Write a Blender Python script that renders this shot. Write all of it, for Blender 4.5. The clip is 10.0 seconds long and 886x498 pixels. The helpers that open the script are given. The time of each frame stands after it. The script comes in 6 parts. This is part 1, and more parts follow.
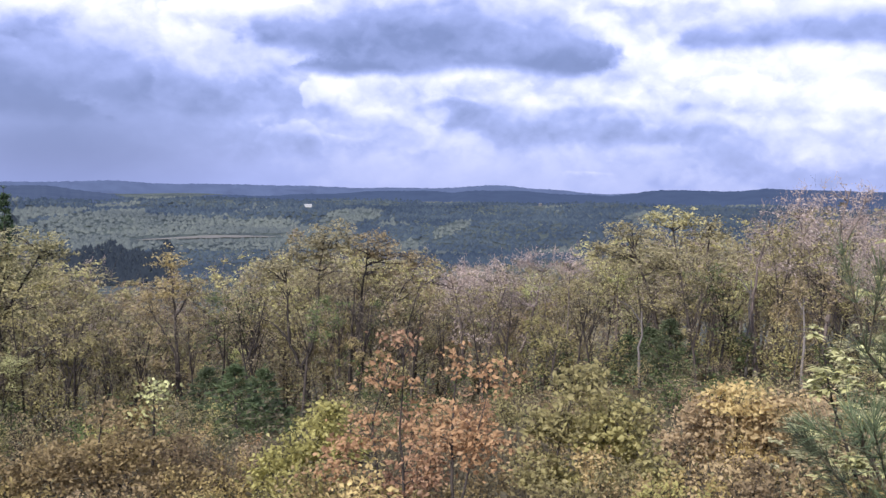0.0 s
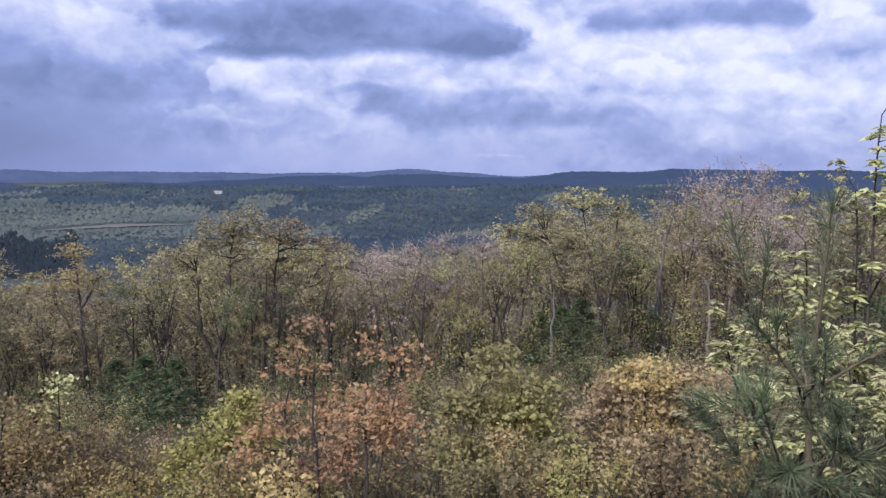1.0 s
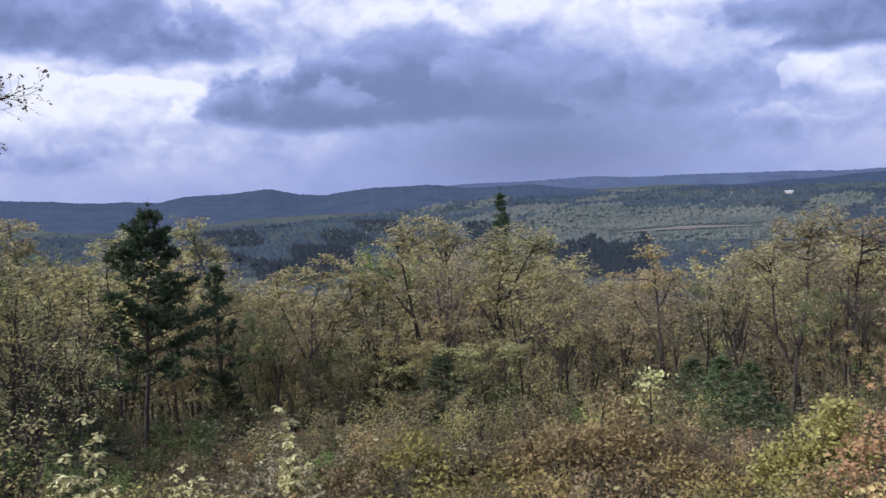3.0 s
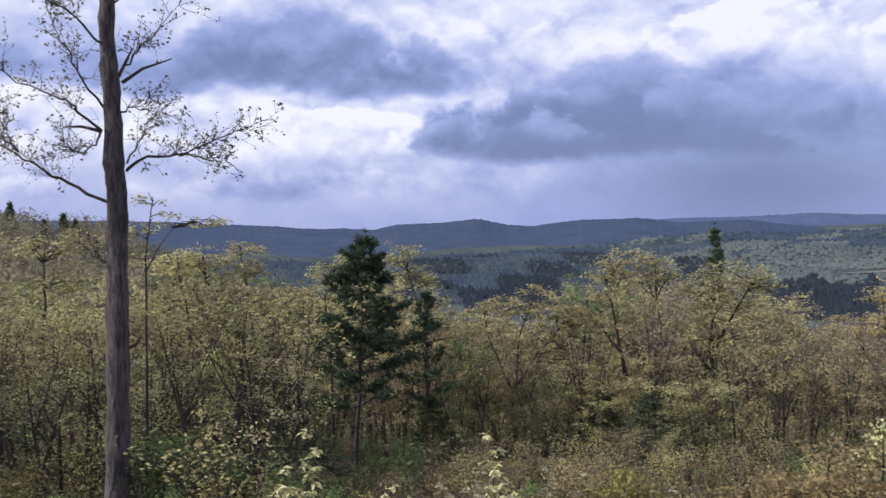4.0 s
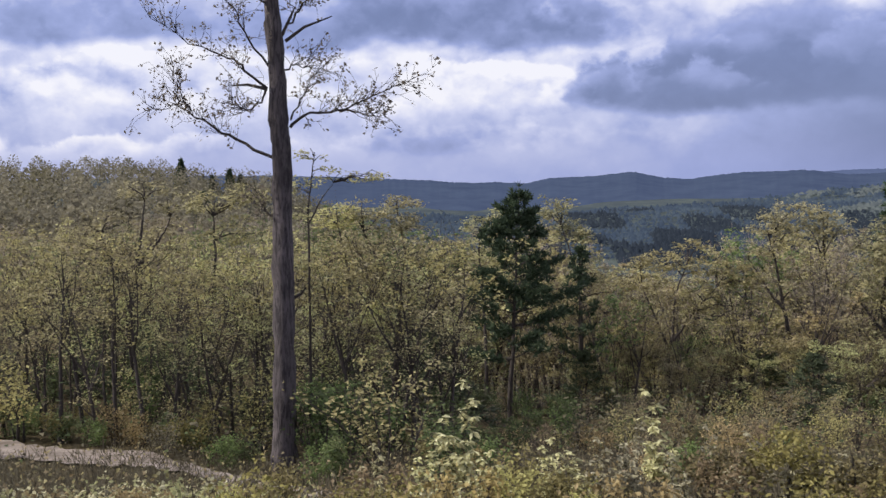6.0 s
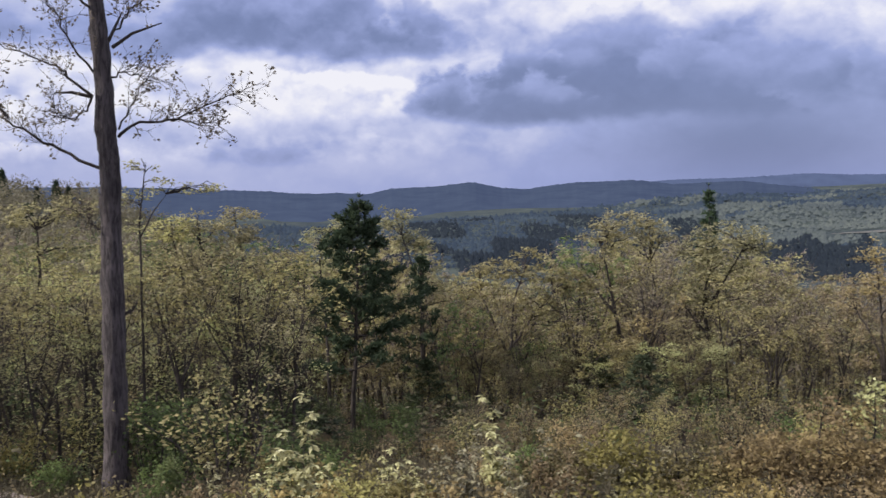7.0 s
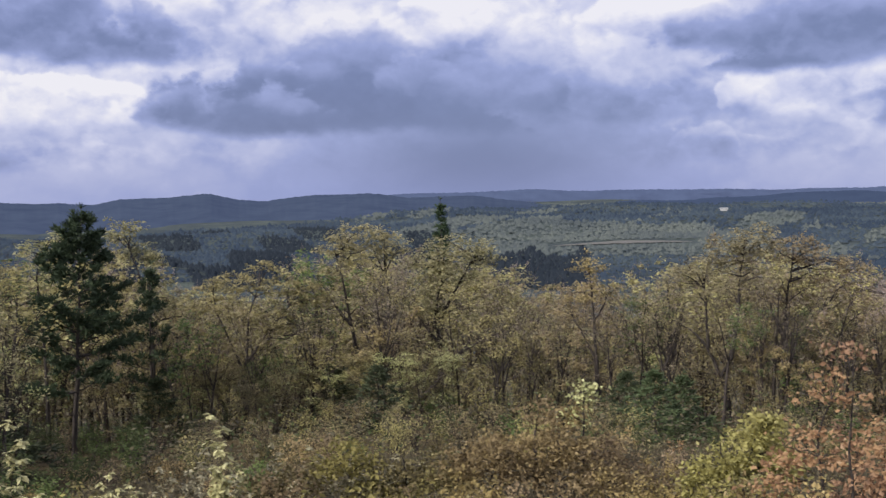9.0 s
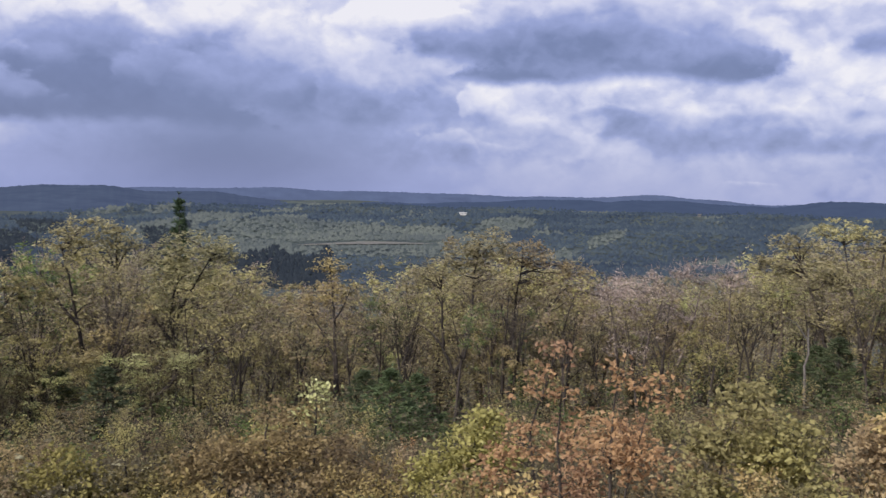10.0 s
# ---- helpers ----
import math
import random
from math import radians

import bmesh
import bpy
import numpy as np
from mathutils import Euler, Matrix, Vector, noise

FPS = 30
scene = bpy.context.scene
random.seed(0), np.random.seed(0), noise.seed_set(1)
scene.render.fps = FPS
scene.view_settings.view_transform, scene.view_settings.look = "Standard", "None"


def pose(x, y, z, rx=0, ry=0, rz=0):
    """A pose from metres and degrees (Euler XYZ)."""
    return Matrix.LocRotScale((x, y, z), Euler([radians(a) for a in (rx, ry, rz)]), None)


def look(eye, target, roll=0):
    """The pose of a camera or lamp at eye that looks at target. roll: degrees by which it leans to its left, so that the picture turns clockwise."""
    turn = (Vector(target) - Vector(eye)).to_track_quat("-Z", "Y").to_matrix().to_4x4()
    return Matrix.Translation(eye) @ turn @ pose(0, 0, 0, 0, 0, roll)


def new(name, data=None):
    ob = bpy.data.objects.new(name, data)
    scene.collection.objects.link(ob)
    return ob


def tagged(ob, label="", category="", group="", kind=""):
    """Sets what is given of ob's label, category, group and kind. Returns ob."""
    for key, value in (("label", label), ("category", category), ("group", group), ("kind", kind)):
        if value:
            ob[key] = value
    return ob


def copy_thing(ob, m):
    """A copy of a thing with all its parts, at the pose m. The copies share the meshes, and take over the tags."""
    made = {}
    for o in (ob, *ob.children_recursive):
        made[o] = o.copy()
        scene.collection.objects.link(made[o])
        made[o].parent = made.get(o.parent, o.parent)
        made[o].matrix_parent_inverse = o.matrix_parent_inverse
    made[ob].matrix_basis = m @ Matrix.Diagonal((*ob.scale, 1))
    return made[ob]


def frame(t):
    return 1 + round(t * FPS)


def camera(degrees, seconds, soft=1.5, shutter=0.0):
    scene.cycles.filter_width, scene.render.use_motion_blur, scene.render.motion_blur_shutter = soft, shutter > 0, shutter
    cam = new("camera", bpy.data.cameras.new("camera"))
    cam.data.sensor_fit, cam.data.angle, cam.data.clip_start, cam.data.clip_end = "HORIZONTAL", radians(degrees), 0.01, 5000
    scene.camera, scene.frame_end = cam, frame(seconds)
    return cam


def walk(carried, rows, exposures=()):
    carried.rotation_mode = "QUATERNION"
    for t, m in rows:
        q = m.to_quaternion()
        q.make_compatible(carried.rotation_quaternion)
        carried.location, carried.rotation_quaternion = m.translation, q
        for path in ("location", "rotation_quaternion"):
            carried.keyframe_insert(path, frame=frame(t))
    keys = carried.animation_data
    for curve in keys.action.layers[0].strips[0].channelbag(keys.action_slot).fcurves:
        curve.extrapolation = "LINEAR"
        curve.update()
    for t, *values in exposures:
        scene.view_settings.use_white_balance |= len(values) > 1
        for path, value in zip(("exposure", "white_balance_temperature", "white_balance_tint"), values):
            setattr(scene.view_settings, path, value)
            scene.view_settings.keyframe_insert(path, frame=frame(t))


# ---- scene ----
EYE = 1.7          # height of the camera over the ledge, metres
REACH = 0.45       # the camera is held out at arm's length and swings round the body
cam = camera(49.15, 10.0, soft=1.5, shutter=0.12)
# seconds, yaw, pitch, roll in degrees
PATH = [
    (0, 0.00, -3.51, -1.33), (0.5, -0.97, -3.90, -0.57), (1, -5.15, -4.38, -0.53), (1.3, -1.99, -4.07, 0.02),
    (1.5, 0.53, -3.76, 0.22), (2, 9.01, -3.43, 0.68), (2.5, 19.78, -3.83, 2.57), (3, 27.49, -3.93, 1.81),
    (3.2, 29.73, -3.92, 1.27), (4.3, 42.72, -1.68, 0.70), (4.5, 44.16, -2.14, 0.80), (5, 48.21, -3.77, 0.70),
    (5.2, 49.81, -3.95, 0.79), (6.3, 47.17, -4.89, 0.92), (6.5, 45.34, -4.93, 0.74), (7, 39.40, -3.98, 1.06),
    (7.5, 33.19, -3.40, -0.51), (8, 29.18, -4.34, -0.85), (8.5, 27.23, -3.79, -0.37), (9, 24.04, -3.42, 0.34),
    (9.5, 16.10, -3.62, -1.50), (10, 9.10, -3.25, -1.85)]
SWING = [(t, pose(-REACH * math.sin(radians(a)), REACH * math.cos(radians(a)), EYE, 90 + p, r, a)) for t, a, p, r in PATH]
walk(cam, SWING, exposures=[(0.0, 0.31, 6250, 14), (0.6, 0.0, 6050, 14), (1.0, -0.04, 6000, 14), (2.5, -0.02, 6100, 12), (4.5, 0.05, 6450, 11), (6.5, -0.03, 6600, 11), (10.0, -0.1, 6700, 11)])

# ---------- light ----------
SUN_AZ, SUN_EL = 142.0, 39.0     # behind the viewer's left shoulder; azimuth counts to the left of +y


def polar(az, r, z=0.0):
    """A place at azimuth az (degrees to the left of +y) and distance r."""
    return Vector((-r * math.sin(radians(az)), r * math.cos(radians(az)), z))


class Nodes:
    """Short hand for node trees."""

    def __init__(self, tree):
        self.t = tree
        tree.nodes.clear()

    def add(self, kind, ins=None, **props):
        n = self.t.nodes.new(kind)
        for k, v in props.items():
            if k == "operation":
                n.operation = v
            elif k == "data_type":
                n.data_type = v
            elif k == "blend_type":
                n.blend_type = v
            elif k == "noise_dimensions":
                n.noise_dimensions = v
        for k, v in (ins or {}).items():
            if isinstance(v, bpy.types.NodeSocket):
                self.t.links.new(v, n.inputs[k])
            else:
                n.inputs[k].default_value = v
        return n

    def m(self, op, a, b=0.0, c=0.0):
        return self.add("ShaderNodeMath", {0: a, 1: b, 2: c}, operation=op).outputs[0]

    def noise(self, vec, scale, detail=4.0, rough=0.55, distort=0.0):
        n = self.add("ShaderNodeTexNoise", {"Scale": scale, "Detail": detail, "Roughness": rough, "Distortion": distort})
        if vec is not None:
            self.t.links.new(vec, n.inputs["Vector"])
        return n.outputs["Fac"]

    def ramp(self, fac, stops):
        n = self.add("ShaderNodeValToRGB", {"Fac": fac})
        e = n.color_ramp.elements
        while len(e) < len(stops):
            e.new(0.5)
        for el, (p, col) in zip(e, stops):
            el.position, el.color = p, (*col, 1)
        return n.outputs["Color"]

    def mix(self, fac, a, b, blend="MIX"):
        n = self.add("ShaderNodeMix", data_type="RGBA", blend_type=blend)
        for i, v in ((0, fac), (6, a), (7, b)):
            if isinstance(v, bpy.types.NodeSocket):
                self.t.links.new(v, n.inputs[i])
            else:
                n.inputs[i].default_value = v if i == 0 else (*v, 1)
        return n.outputs[2]


def build_sky():
    world = bpy.data.worlds.new("sky")
    scene.world = world
    world.use_nodes = True
    n = Nodes(world.node_tree)
    way = n.add("ShaderNodeTexCoord").outputs["Generated"]
    xyz = n.add("ShaderNodeSeparateXYZ", {0: way}).outputs
    az = n.m("MULTIPLY", n.m("ARCTAN2", n.m("MULTIPLY", xyz[0], -1.0), xyz[1]), 57.2958)
    el = n.m("MULTIPLY", n.m("ARCSINE", xyz[2]), 57.2958)
    flat = n.add("ShaderNodeVectorMath", {0: way, 1: (1.0, 1.0, 1.4)}, operation="MULTIPLY").outputs[0]
    shift = n.add("ShaderNodeVectorMath", {0: flat, 1: (7.3, 2.1, 4.4)}, operation="ADD").outputs[0]
    warp_a = n.m("SUBTRACT", n.noise(flat, 6.0, 5.0, 0.5), 0.5)
    warp_b = n.m("SUBTRACT", n.noise(shift, 8.0, 5.0, 0.5), 0.5)
    az2 = n.m("MULTIPLY_ADD", warp_a, 11.0, az)
    el2 = n.m("MULTIPLY_ADD", warp_b, 3.0, el)
    el_base = n.m("MULTIPLY_ADD", warp_b, 2.2, n.m("MULTIPLY_ADD", warp_a, 1.5, el))
    wob = n.add("ShaderNodeVectorMath", {0: n.add("ShaderNodeTexNoise", {"Vector": flat, "Scale": 16.0, "Detail": 6.0, "Roughness": 0.6}).outputs["Color"], 3: 0.075}, operation="SCALE").outputs[0]
    bent_way = n.add("ShaderNodeVectorMath", {0: flat, 1: wob}, operation="ADD").outputs[0]

    def heaps(where):
        """Rounded heaps of cloud at three sizes, about zero in the mean."""
        total = None
        for size, share in ((12.0, 0.5), (27.0, 0.32), (62.0, 0.18)):
            v = n.add("ShaderNodeTexVoronoi", {"Vector": where, "Scale": size})
            v.feature = "SMOOTH_F1"
            v.inputs["Smoothness"].default_value = 0.35
            d = n.m("MULTIPLY", n.m("SUBTRACT", 0.42, v.outputs["Distance"]), share)
            total = d if total is None else n.m("ADD", total, d)
        return total

    def raised(where, by):
        return n.add("ShaderNodeVectorMath", {0: where, 1: (0.0, 0.0, by)}, operation="ADD").outputs[0]

    heap = heaps(bent_way)
    fine = n.m("SUBTRACT", n.noise(shift, 14.0, 6.0, 0.56), 0.5)
    dense = n.m("MULTIPLY_ADD", fine, 0.55, n.m("MULTIPLY", heap, 1.0))
    # heaps are lit on their upper sides
    lit = n.m("SUBTRACT", heap, heaps(raised(bent_way, 0.02)))
    soft_lit = n.m("SUBTRACT", n.noise(shift, 10.0, 5.0, 0.5), n.noise(raised(shift, 0.03), 10.0, 5.0, 0.5))
    relief = n.m("MULTIPLY_ADD", lit, 0.55, n.m("MULTIPLY", soft_lit, 1.0))
    big = n.m("SUBTRACT", n.noise(flat, 3.2, 3.0, 0.5), 0.5)
    level = n.add("ShaderNodeMapRange", {0: el2, 1: 2.2, 2: 5.5, 3: 0.58, 4: 0.77})
    level.interpolation_type = "SMOOTHSTEP"
    gap = n.add("ShaderNodeMapRange", {0: el, 1: 1.0, 2: 5.0, 3: 0.25, 4: 1.0}).outputs[0]
    light = n.m("MULTIPLY_ADD", n.m("MULTIPLY_ADD", relief, 0.75, n.m("MULTIPLY_ADD", big, 0.35, n.m("MULTIPLY", dense, 0.30))), gap, level.outputs[0])
    # clouds, far ones first: azimuth, elevation of the base, half-width, height, lightness of base and head, cover
    for a, e, wa, he, low_l, top_l, cover in (
            (50, 1.5, 9, 1.7, 0.50, 0.66, 0.8), (13.0, 1.7, 3.0, 0.9, 0.48, 0.70, 0.4), (7.5, 2.0, 3.0, 0.9, 0.55, 0.78, 0.4), (-8.0, 1.3, 2.2, 0.5, 0.6, 0.78, 0.5),
            (-19, 4.5, 6, 2.4, 0.55, 0.98, 0.8), (0, 4.4, 3.2, 1.0, 0.52, 0.86, 0.8), (-8, 3.3, 9.5, 1.9, 0.33, 0.66, 0.95), (-25, 2.6, 5, 1.4, 0.55, 0.8, 0.6), (-24, 0.6, 13, 3.0, 0.46, 0.60, 0.75), (-14, 3.4, 5, 1.4, 0.36, 0.66, 0.85),
            (13, 4.2, 8, 4.6, 0.38, 0.70, 0.92), (55, 5.7, 3.5, 1.0, 0.58, 0.9, 0.7), (46, 4.4, 7, 2.6, 0.78, 1.06, 0.85), (68, 1.2, 7, 1.6, 0.66, 0.92, 0.7), (66, 4.4, 7, 2.6, 0.74, 1.02, 0.75),
            (23, 7.0, 6, 4.4, 0.52, 1.0, 0.9), (22, 9.8, 5, 2.6, 0.8, 1.08, 0.9), (12, 9.3, 6, 2.6, 0.82, 1.1, 0.9), (5.2, 4.6, 2.4, 3.6, 0.72, 1.0, 0.5), (9.8, 1.7, 2.4, 2.0, 0.58, 0.9, 0.55), (29.5, 3.8, 11.0, 6.0, 0.14, 0.52, 0.95), (35.5, 4.0, 6.5, 2.4, 0.22, 0.60, 0.7), (22.5, 4.8, 5.5, 3.8, 0.24, 0.60, 0.85),
            (38, 7.6, 6, 3.6, 0.48, 0.80, 0.8), (48, 7.7, 10.5, 4.6, 0.28, 0.56, 0.95), (64, 7.6, 10.0, 4.4, 0.32, 0.62, 0.95), (8.0, 8.2, 5, 2.6, 0.34, 0.75, 0.8), (0.0, 7.0, 9.5, 4.8, 0.24, 0.66, 0.95),
            (-19, 8.6, 6.5, 2.6, 0.33, 0.8, 0.92), (-30, 7.0, 5, 2.4, 0.5, 0.95, 0.8), (30, 13, 14, 5, 0.4, 0.95, 0.8), (-5, 14, 12, 5, 0.4, 0.95, 0.8), (62, 14, 12, 5, 0.4, 0.9, 0.8)):
        u = n.m("MULTIPLY", n.m("SUBTRACT", az2, float(a)), 1.0 / wa)
        v = n.m("MULTIPLY", n.m("SUBTRACT", el2, float(e)), 1.0 / he)
        over = n.m("MAXIMUM", v, 0.0)
        u2 = n.m("MULTIPLY", u, u)
        q = n.m("MULTIPLY_ADD", over, over, n.m("MULTIPLY", u2, n.m("MULTIPLY_ADD", u2, 0.25, 0.75)))
        q = n.m("MULTIPLY_ADD", dense, -1.3, q)
        dome = n.add("ShaderNodeMapRange", {0: q, 1: 1.10, 2: 0.74, 3: 0.0, 4: cover})
        dome.interpolation_type = "SMOOTHSTEP"
        floor_cut = n.add("ShaderNodeMapRange", {0: n.m("SUBTRACT", el_base, float(e)), 1: -0.75, 2: 0.35})
        floor_cut.interpolation_type = "SMOOTHSTEP"
        mask = n.m("MULTIPLY", dome.outputs[0], floor_cut.outputs[0])
        inner = n.add("ShaderNodeMapRange", {0: n.m("MULTIPLY_ADD", dense, 0.4, n.m("MULTIPLY_ADD", big, 0.5, n.m("MULTIPLY_ADD", q, 0.25, n.m("MULTIPLY", v, 0.8)))), 1: 0.1, 2: 1.05, 3: low_l, 4: top_l})
        inner.interpolation_type = "SMOOTHSTEP"
        shade = n.m("MULTIPLY_ADD", relief, 0.25 + 1.1 * low_l, n.m("MULTIPLY_ADD", big, 0.25, inner.outputs[0]))
        light = n.m("MULTIPLY_ADD", n.m("SUBTRACT", shade, light), mask, light)
    low = n.add("ShaderNodeMapRange", {0: el, 1: 2.2, 2: -0.5, 3: 0.0, 4: 0.5}).outputs[0]
    light = n.m("MULTIPLY_ADD", n.m("SUBTRACT", 0.45, light), low, light)
    # a shower hanging below the dark bank
    ra = n.m("MULTIPLY", n.m("SUBTRACT", n.m("MULTIPLY_ADD", warp_a, 5.0, az), 21.5), 1.0 / 10.5)
    re = n.m("MULTIPLY", n.m("SUBTRACT", el, 2.0), 1.0 / 3.6)
    shower = n.m("POWER", 2.718, n.m("MULTIPLY", n.m("MULTIPLY_ADD", ra, ra, n.m("MULTIPLY", re, re)), -1.0))
    light = n.m("MULTIPLY_ADD", n.m("SUBTRACT", 0.23, light), n.m("MULTIPLY", shower, 0.92), light)
    light = n.m("MULTIPLY_ADD", light, 1.17, -0.05)
    cloud = n.ramp(light, [(0.0, (0.14, 0.18, 0.36)), (0.25, (0.195, 0.247, 0.475)), (0.5, (0.345, 0.412, 0.745)),
                           (0.75, (0.65, 0.69, 0.94)), (1.0, (0.95, 0.955, 1.05))])
    sky = n.t.nodes.new("ShaderNodeTexSky")
    sky.sky_type, sky.sun_disc = "NISHITA", False
    sky.sun_elevation, sky.sun_rotation = radians(SUN_EL), radians(-SUN_AZ)
    clear = n.add("ShaderNodeBackground", {"Color": sky.outputs[0], "Strength": 0.1})
    grey = n.add("ShaderNodeBackground", {"Color": cloud, "Strength": 1.0})
    both = n.add("ShaderNodeMixShader", {0: 0.9, 1: clear.outputs[0], 2: grey.outputs[0]})
    n.add("ShaderNodeOutputWorld", {0: both.outputs[0]})


build_sky()
sun = new("sun", bpy.data.lights.new("sun", "SUN"))
sun.data.energy, sun.data.angle, sun.data.color = 4.9, radians(0.6), (1.0, 0.94, 0.85)
sun.matrix_world = look(polar(SUN_AZ, 50, 50 * math.tan(radians(SUN_EL))), (0, 0, 0))

# ---------- materials ----------


def material(name):
    mat = bpy.data.materials.new(name)
    mat.use_nodes = True
    return mat, Nodes(mat.node_tree)


def leaf_material(name, light, dark, other, glow=0.38, rich=0.72):
    """Leaves: three colours that differ leaf by leaf and tree by tree, with light coming through."""
    mat, n = material(name)
    island = n.add("ShaderNodeNewGeometry").outputs["Random Per Island"]
    tree = n.add("ShaderNodeObjectInfo").outputs["Random"]
    col = n.ramp(island, [(0.0, dark), (0.45, light), (0.9, light), (1.0, tuple(0.5 * (p + q) for p, q in zip(light, other)))])
    hsv = n.add("ShaderNodeHueSaturation", {"Hue": n.m("MULTIPLY_ADD", tree, 0.024, 0.488), "Saturation": n.m("MULTIPLY_ADD", tree, 0.2, rich),
                                            "Value": n.m("MULTIPLY_ADD", tree, 0.65, 0.92), "Color": col}).outputs[0]
    b = n.add("ShaderNodeBsdfPrincipled", {"Base Color": hsv, "Roughness": 0.65, "Specular IOR Level": 0.12})
    tr = n.add("ShaderNodeBsdfTranslucent", {"Color": hsv})
    both = n.add("ShaderNodeMixShader", {0: glow, 1: b.outputs[0], 2: tr.outputs[0]})
    n.add("ShaderNodeOutputMaterial", {0: both.outputs[0]})
    return mat


def bark_material(name, light, dark, scale=18.0):
    mat, n = material(name)
    pos = n.add("ShaderNodeTexCoord").outputs["Object"]
    st = n.add("ShaderNodeVectorMath", {0: pos, 1: (1.0, 1.0, 0.16)}, operation="MULTIPLY").outputs[0]
    ridges = n.noise(st, scale, 6.0, 0.65, 0.6)
    patches = n.noise(pos, 1.3, 3.0)
    tree = n.add("ShaderNodeObjectInfo").outputs["Random"]
    col = n.mix(patches, n.ramp(ridges, [(0.38, dark), (0.58, light)]), dark)
    col = n.add("ShaderNodeHueSaturation", {"Value": n.m("MULTIPLY_ADD", tree, 0.7, 0.65), "Color": col}).outputs[0]
    bump = n.add("ShaderNodeBump", {"Height": ridges, "Strength": 0.9, "Distance": 0.03}).outputs[0]
    b = n.add("ShaderNodeBsdfPrincipled", {"Base Color": col, "Roughness": 0.9, "Normal": bump})
    n.add("ShaderNodeOutputMaterial", {0: b.outputs[0]})
    return mat


BARK = bark_material("grey_brown_bark", (0.125, 0.10, 0.09), (0.035, 0.028, 0.025))
BARK_FAR = bark_material("pale_brown_stems", (0.17, 0.138, 0.115), (0.08, 0.064, 0.055))
BARK_PINK = bark_material("pinkish_grey_twigs", (0.44, 0.355, 0.32), (0.27, 0.21, 0.19))
BARK_GREY = bark_material("weathered_grey_bark", (0.20, 0.168, 0.155), (0.075, 0.06, 0.055))
BARK_DARK = bark_material("dark_bark", (0.085, 0.07, 0.062), (0.025, 0.02, 0.018))
BARK_YOUNG = bark_material("olive_brown_young_bark", (0.26, 0.22, 0.14), (0.10, 0.08, 0.05), 60.0)
BARK_PALE = bark_material("weathered_pale_wood", (0.23, 0.215, 0.205), (0.09, 0.08, 0.076))
BARK_BIG = bark_material("furrowed_grey_bark", (0.215, 0.182, 0.188), (0.026, 0.021, 0.024), 17.0)
LEAF = {
    "olive": leaf_material("olive_green_spring_leaves", (0.30, 0.26, 0.10), (0.13, 0.112, 0.04), (0.40, 0.335, 0.15)),
    "yellow": leaf_material("yellow_green_spring_leaves", (0.36, 0.325, 0.135), (0.17, 0.155, 0.06), (0.54, 0.49, 0.26)),
    "green": leaf_material("fresh_green_leaves", (0.13, 0.17, 0.05), (0.06, 0.095, 0.03), (0.20, 0.22, 0.08)),
    "deep": leaf_material("deep_green_leaves", (0.075, 0.10, 0.038), (0.035, 0.05, 0.02), (0.13, 0.15, 0.06), 0.3, 0.85),
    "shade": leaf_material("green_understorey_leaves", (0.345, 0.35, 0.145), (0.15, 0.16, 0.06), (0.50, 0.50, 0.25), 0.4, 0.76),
    "bud": leaf_material("dull_brown_green_buds", (0.115, 0.10, 0.058), (0.05, 0.042, 0.028), (0.18, 0.16, 0.095)),
    "fresh": leaf_material("pale_yellow_green_new_leaves", (0.40, 0.395, 0.18), (0.14, 0.145, 0.05), (0.62, 0.60, 0.36), 0.34, 0.74),
    "fresh_tree": leaf_material("pale_fresh_green_oak_leaves", (0.33, 0.31, 0.135), (0.13, 0.135, 0.05), (0.50, 0.47, 0.26)),
    "twiggy": leaf_material("brown_twigs_and_buds", (0.20, 0.165, 0.11), (0.10, 0.08, 0.055), (0.28, 0.235, 0.17)),
    "moss": leaf_material("olive_shrub_leaves", (0.195, 0.166, 0.06), (0.078, 0.067, 0.022), (0.31, 0.275, 0.115), 0.38, 0.8),
    "tan": leaf_material("tan_brown_shrub_leaves", (0.25, 0.188, 0.085), (0.11, 0.08, 0.035), (0.37, 0.29, 0.15), 0.38, 0.8),
    "gold": leaf_material("golden_brown_young_leaves", (0.29, 0.225, 0.10), (0.15, 0.115, 0.05), (0.40, 0.32, 0.17)),
    "pink": leaf_material("pinkish_grey_buds", (0.37, 0.295, 0.26), (0.24, 0.185, 0.165), (0.47, 0.40, 0.36), 0.38, 0.66),
    "grey": leaf_material("grey_green_buds", (0.22, 0.20, 0.12), (0.13, 0.115, 0.07), (0.33, 0.30, 0.20)),
    "red": leaf_material("rust_red_young_leaves", (0.35, 0.215, 0.12), (0.17, 0.095, 0.055), (0.50, 0.38, 0.25), 0.42, 0.84),
    "orange": leaf_material("orange_tan_young_leaves", (0.39, 0.285, 0.125), (0.19, 0.13, 0.055), (0.50, 0.39, 0.20), 0.42, 0.72),
    "pale": leaf_material("pale_silvery_green_leaves", (0.41, 0.385, 0.20), (0.15, 0.138, 0.062), (0.60, 0.56, 0.36), 0.3, 0.7),
    "lime": leaf_material("bright_yellow_green_leaves", (0.32, 0.292, 0.10), (0.145, 0.13, 0.042), (0.48, 0.43, 0.21), 0.42, 0.78),
}
NEEDLE = leaf_material("dark_green_needles", (0.045, 0.074, 0.035), (0.018, 0.032, 0.017), (0.08, 0.11, 0.05), 0.2)
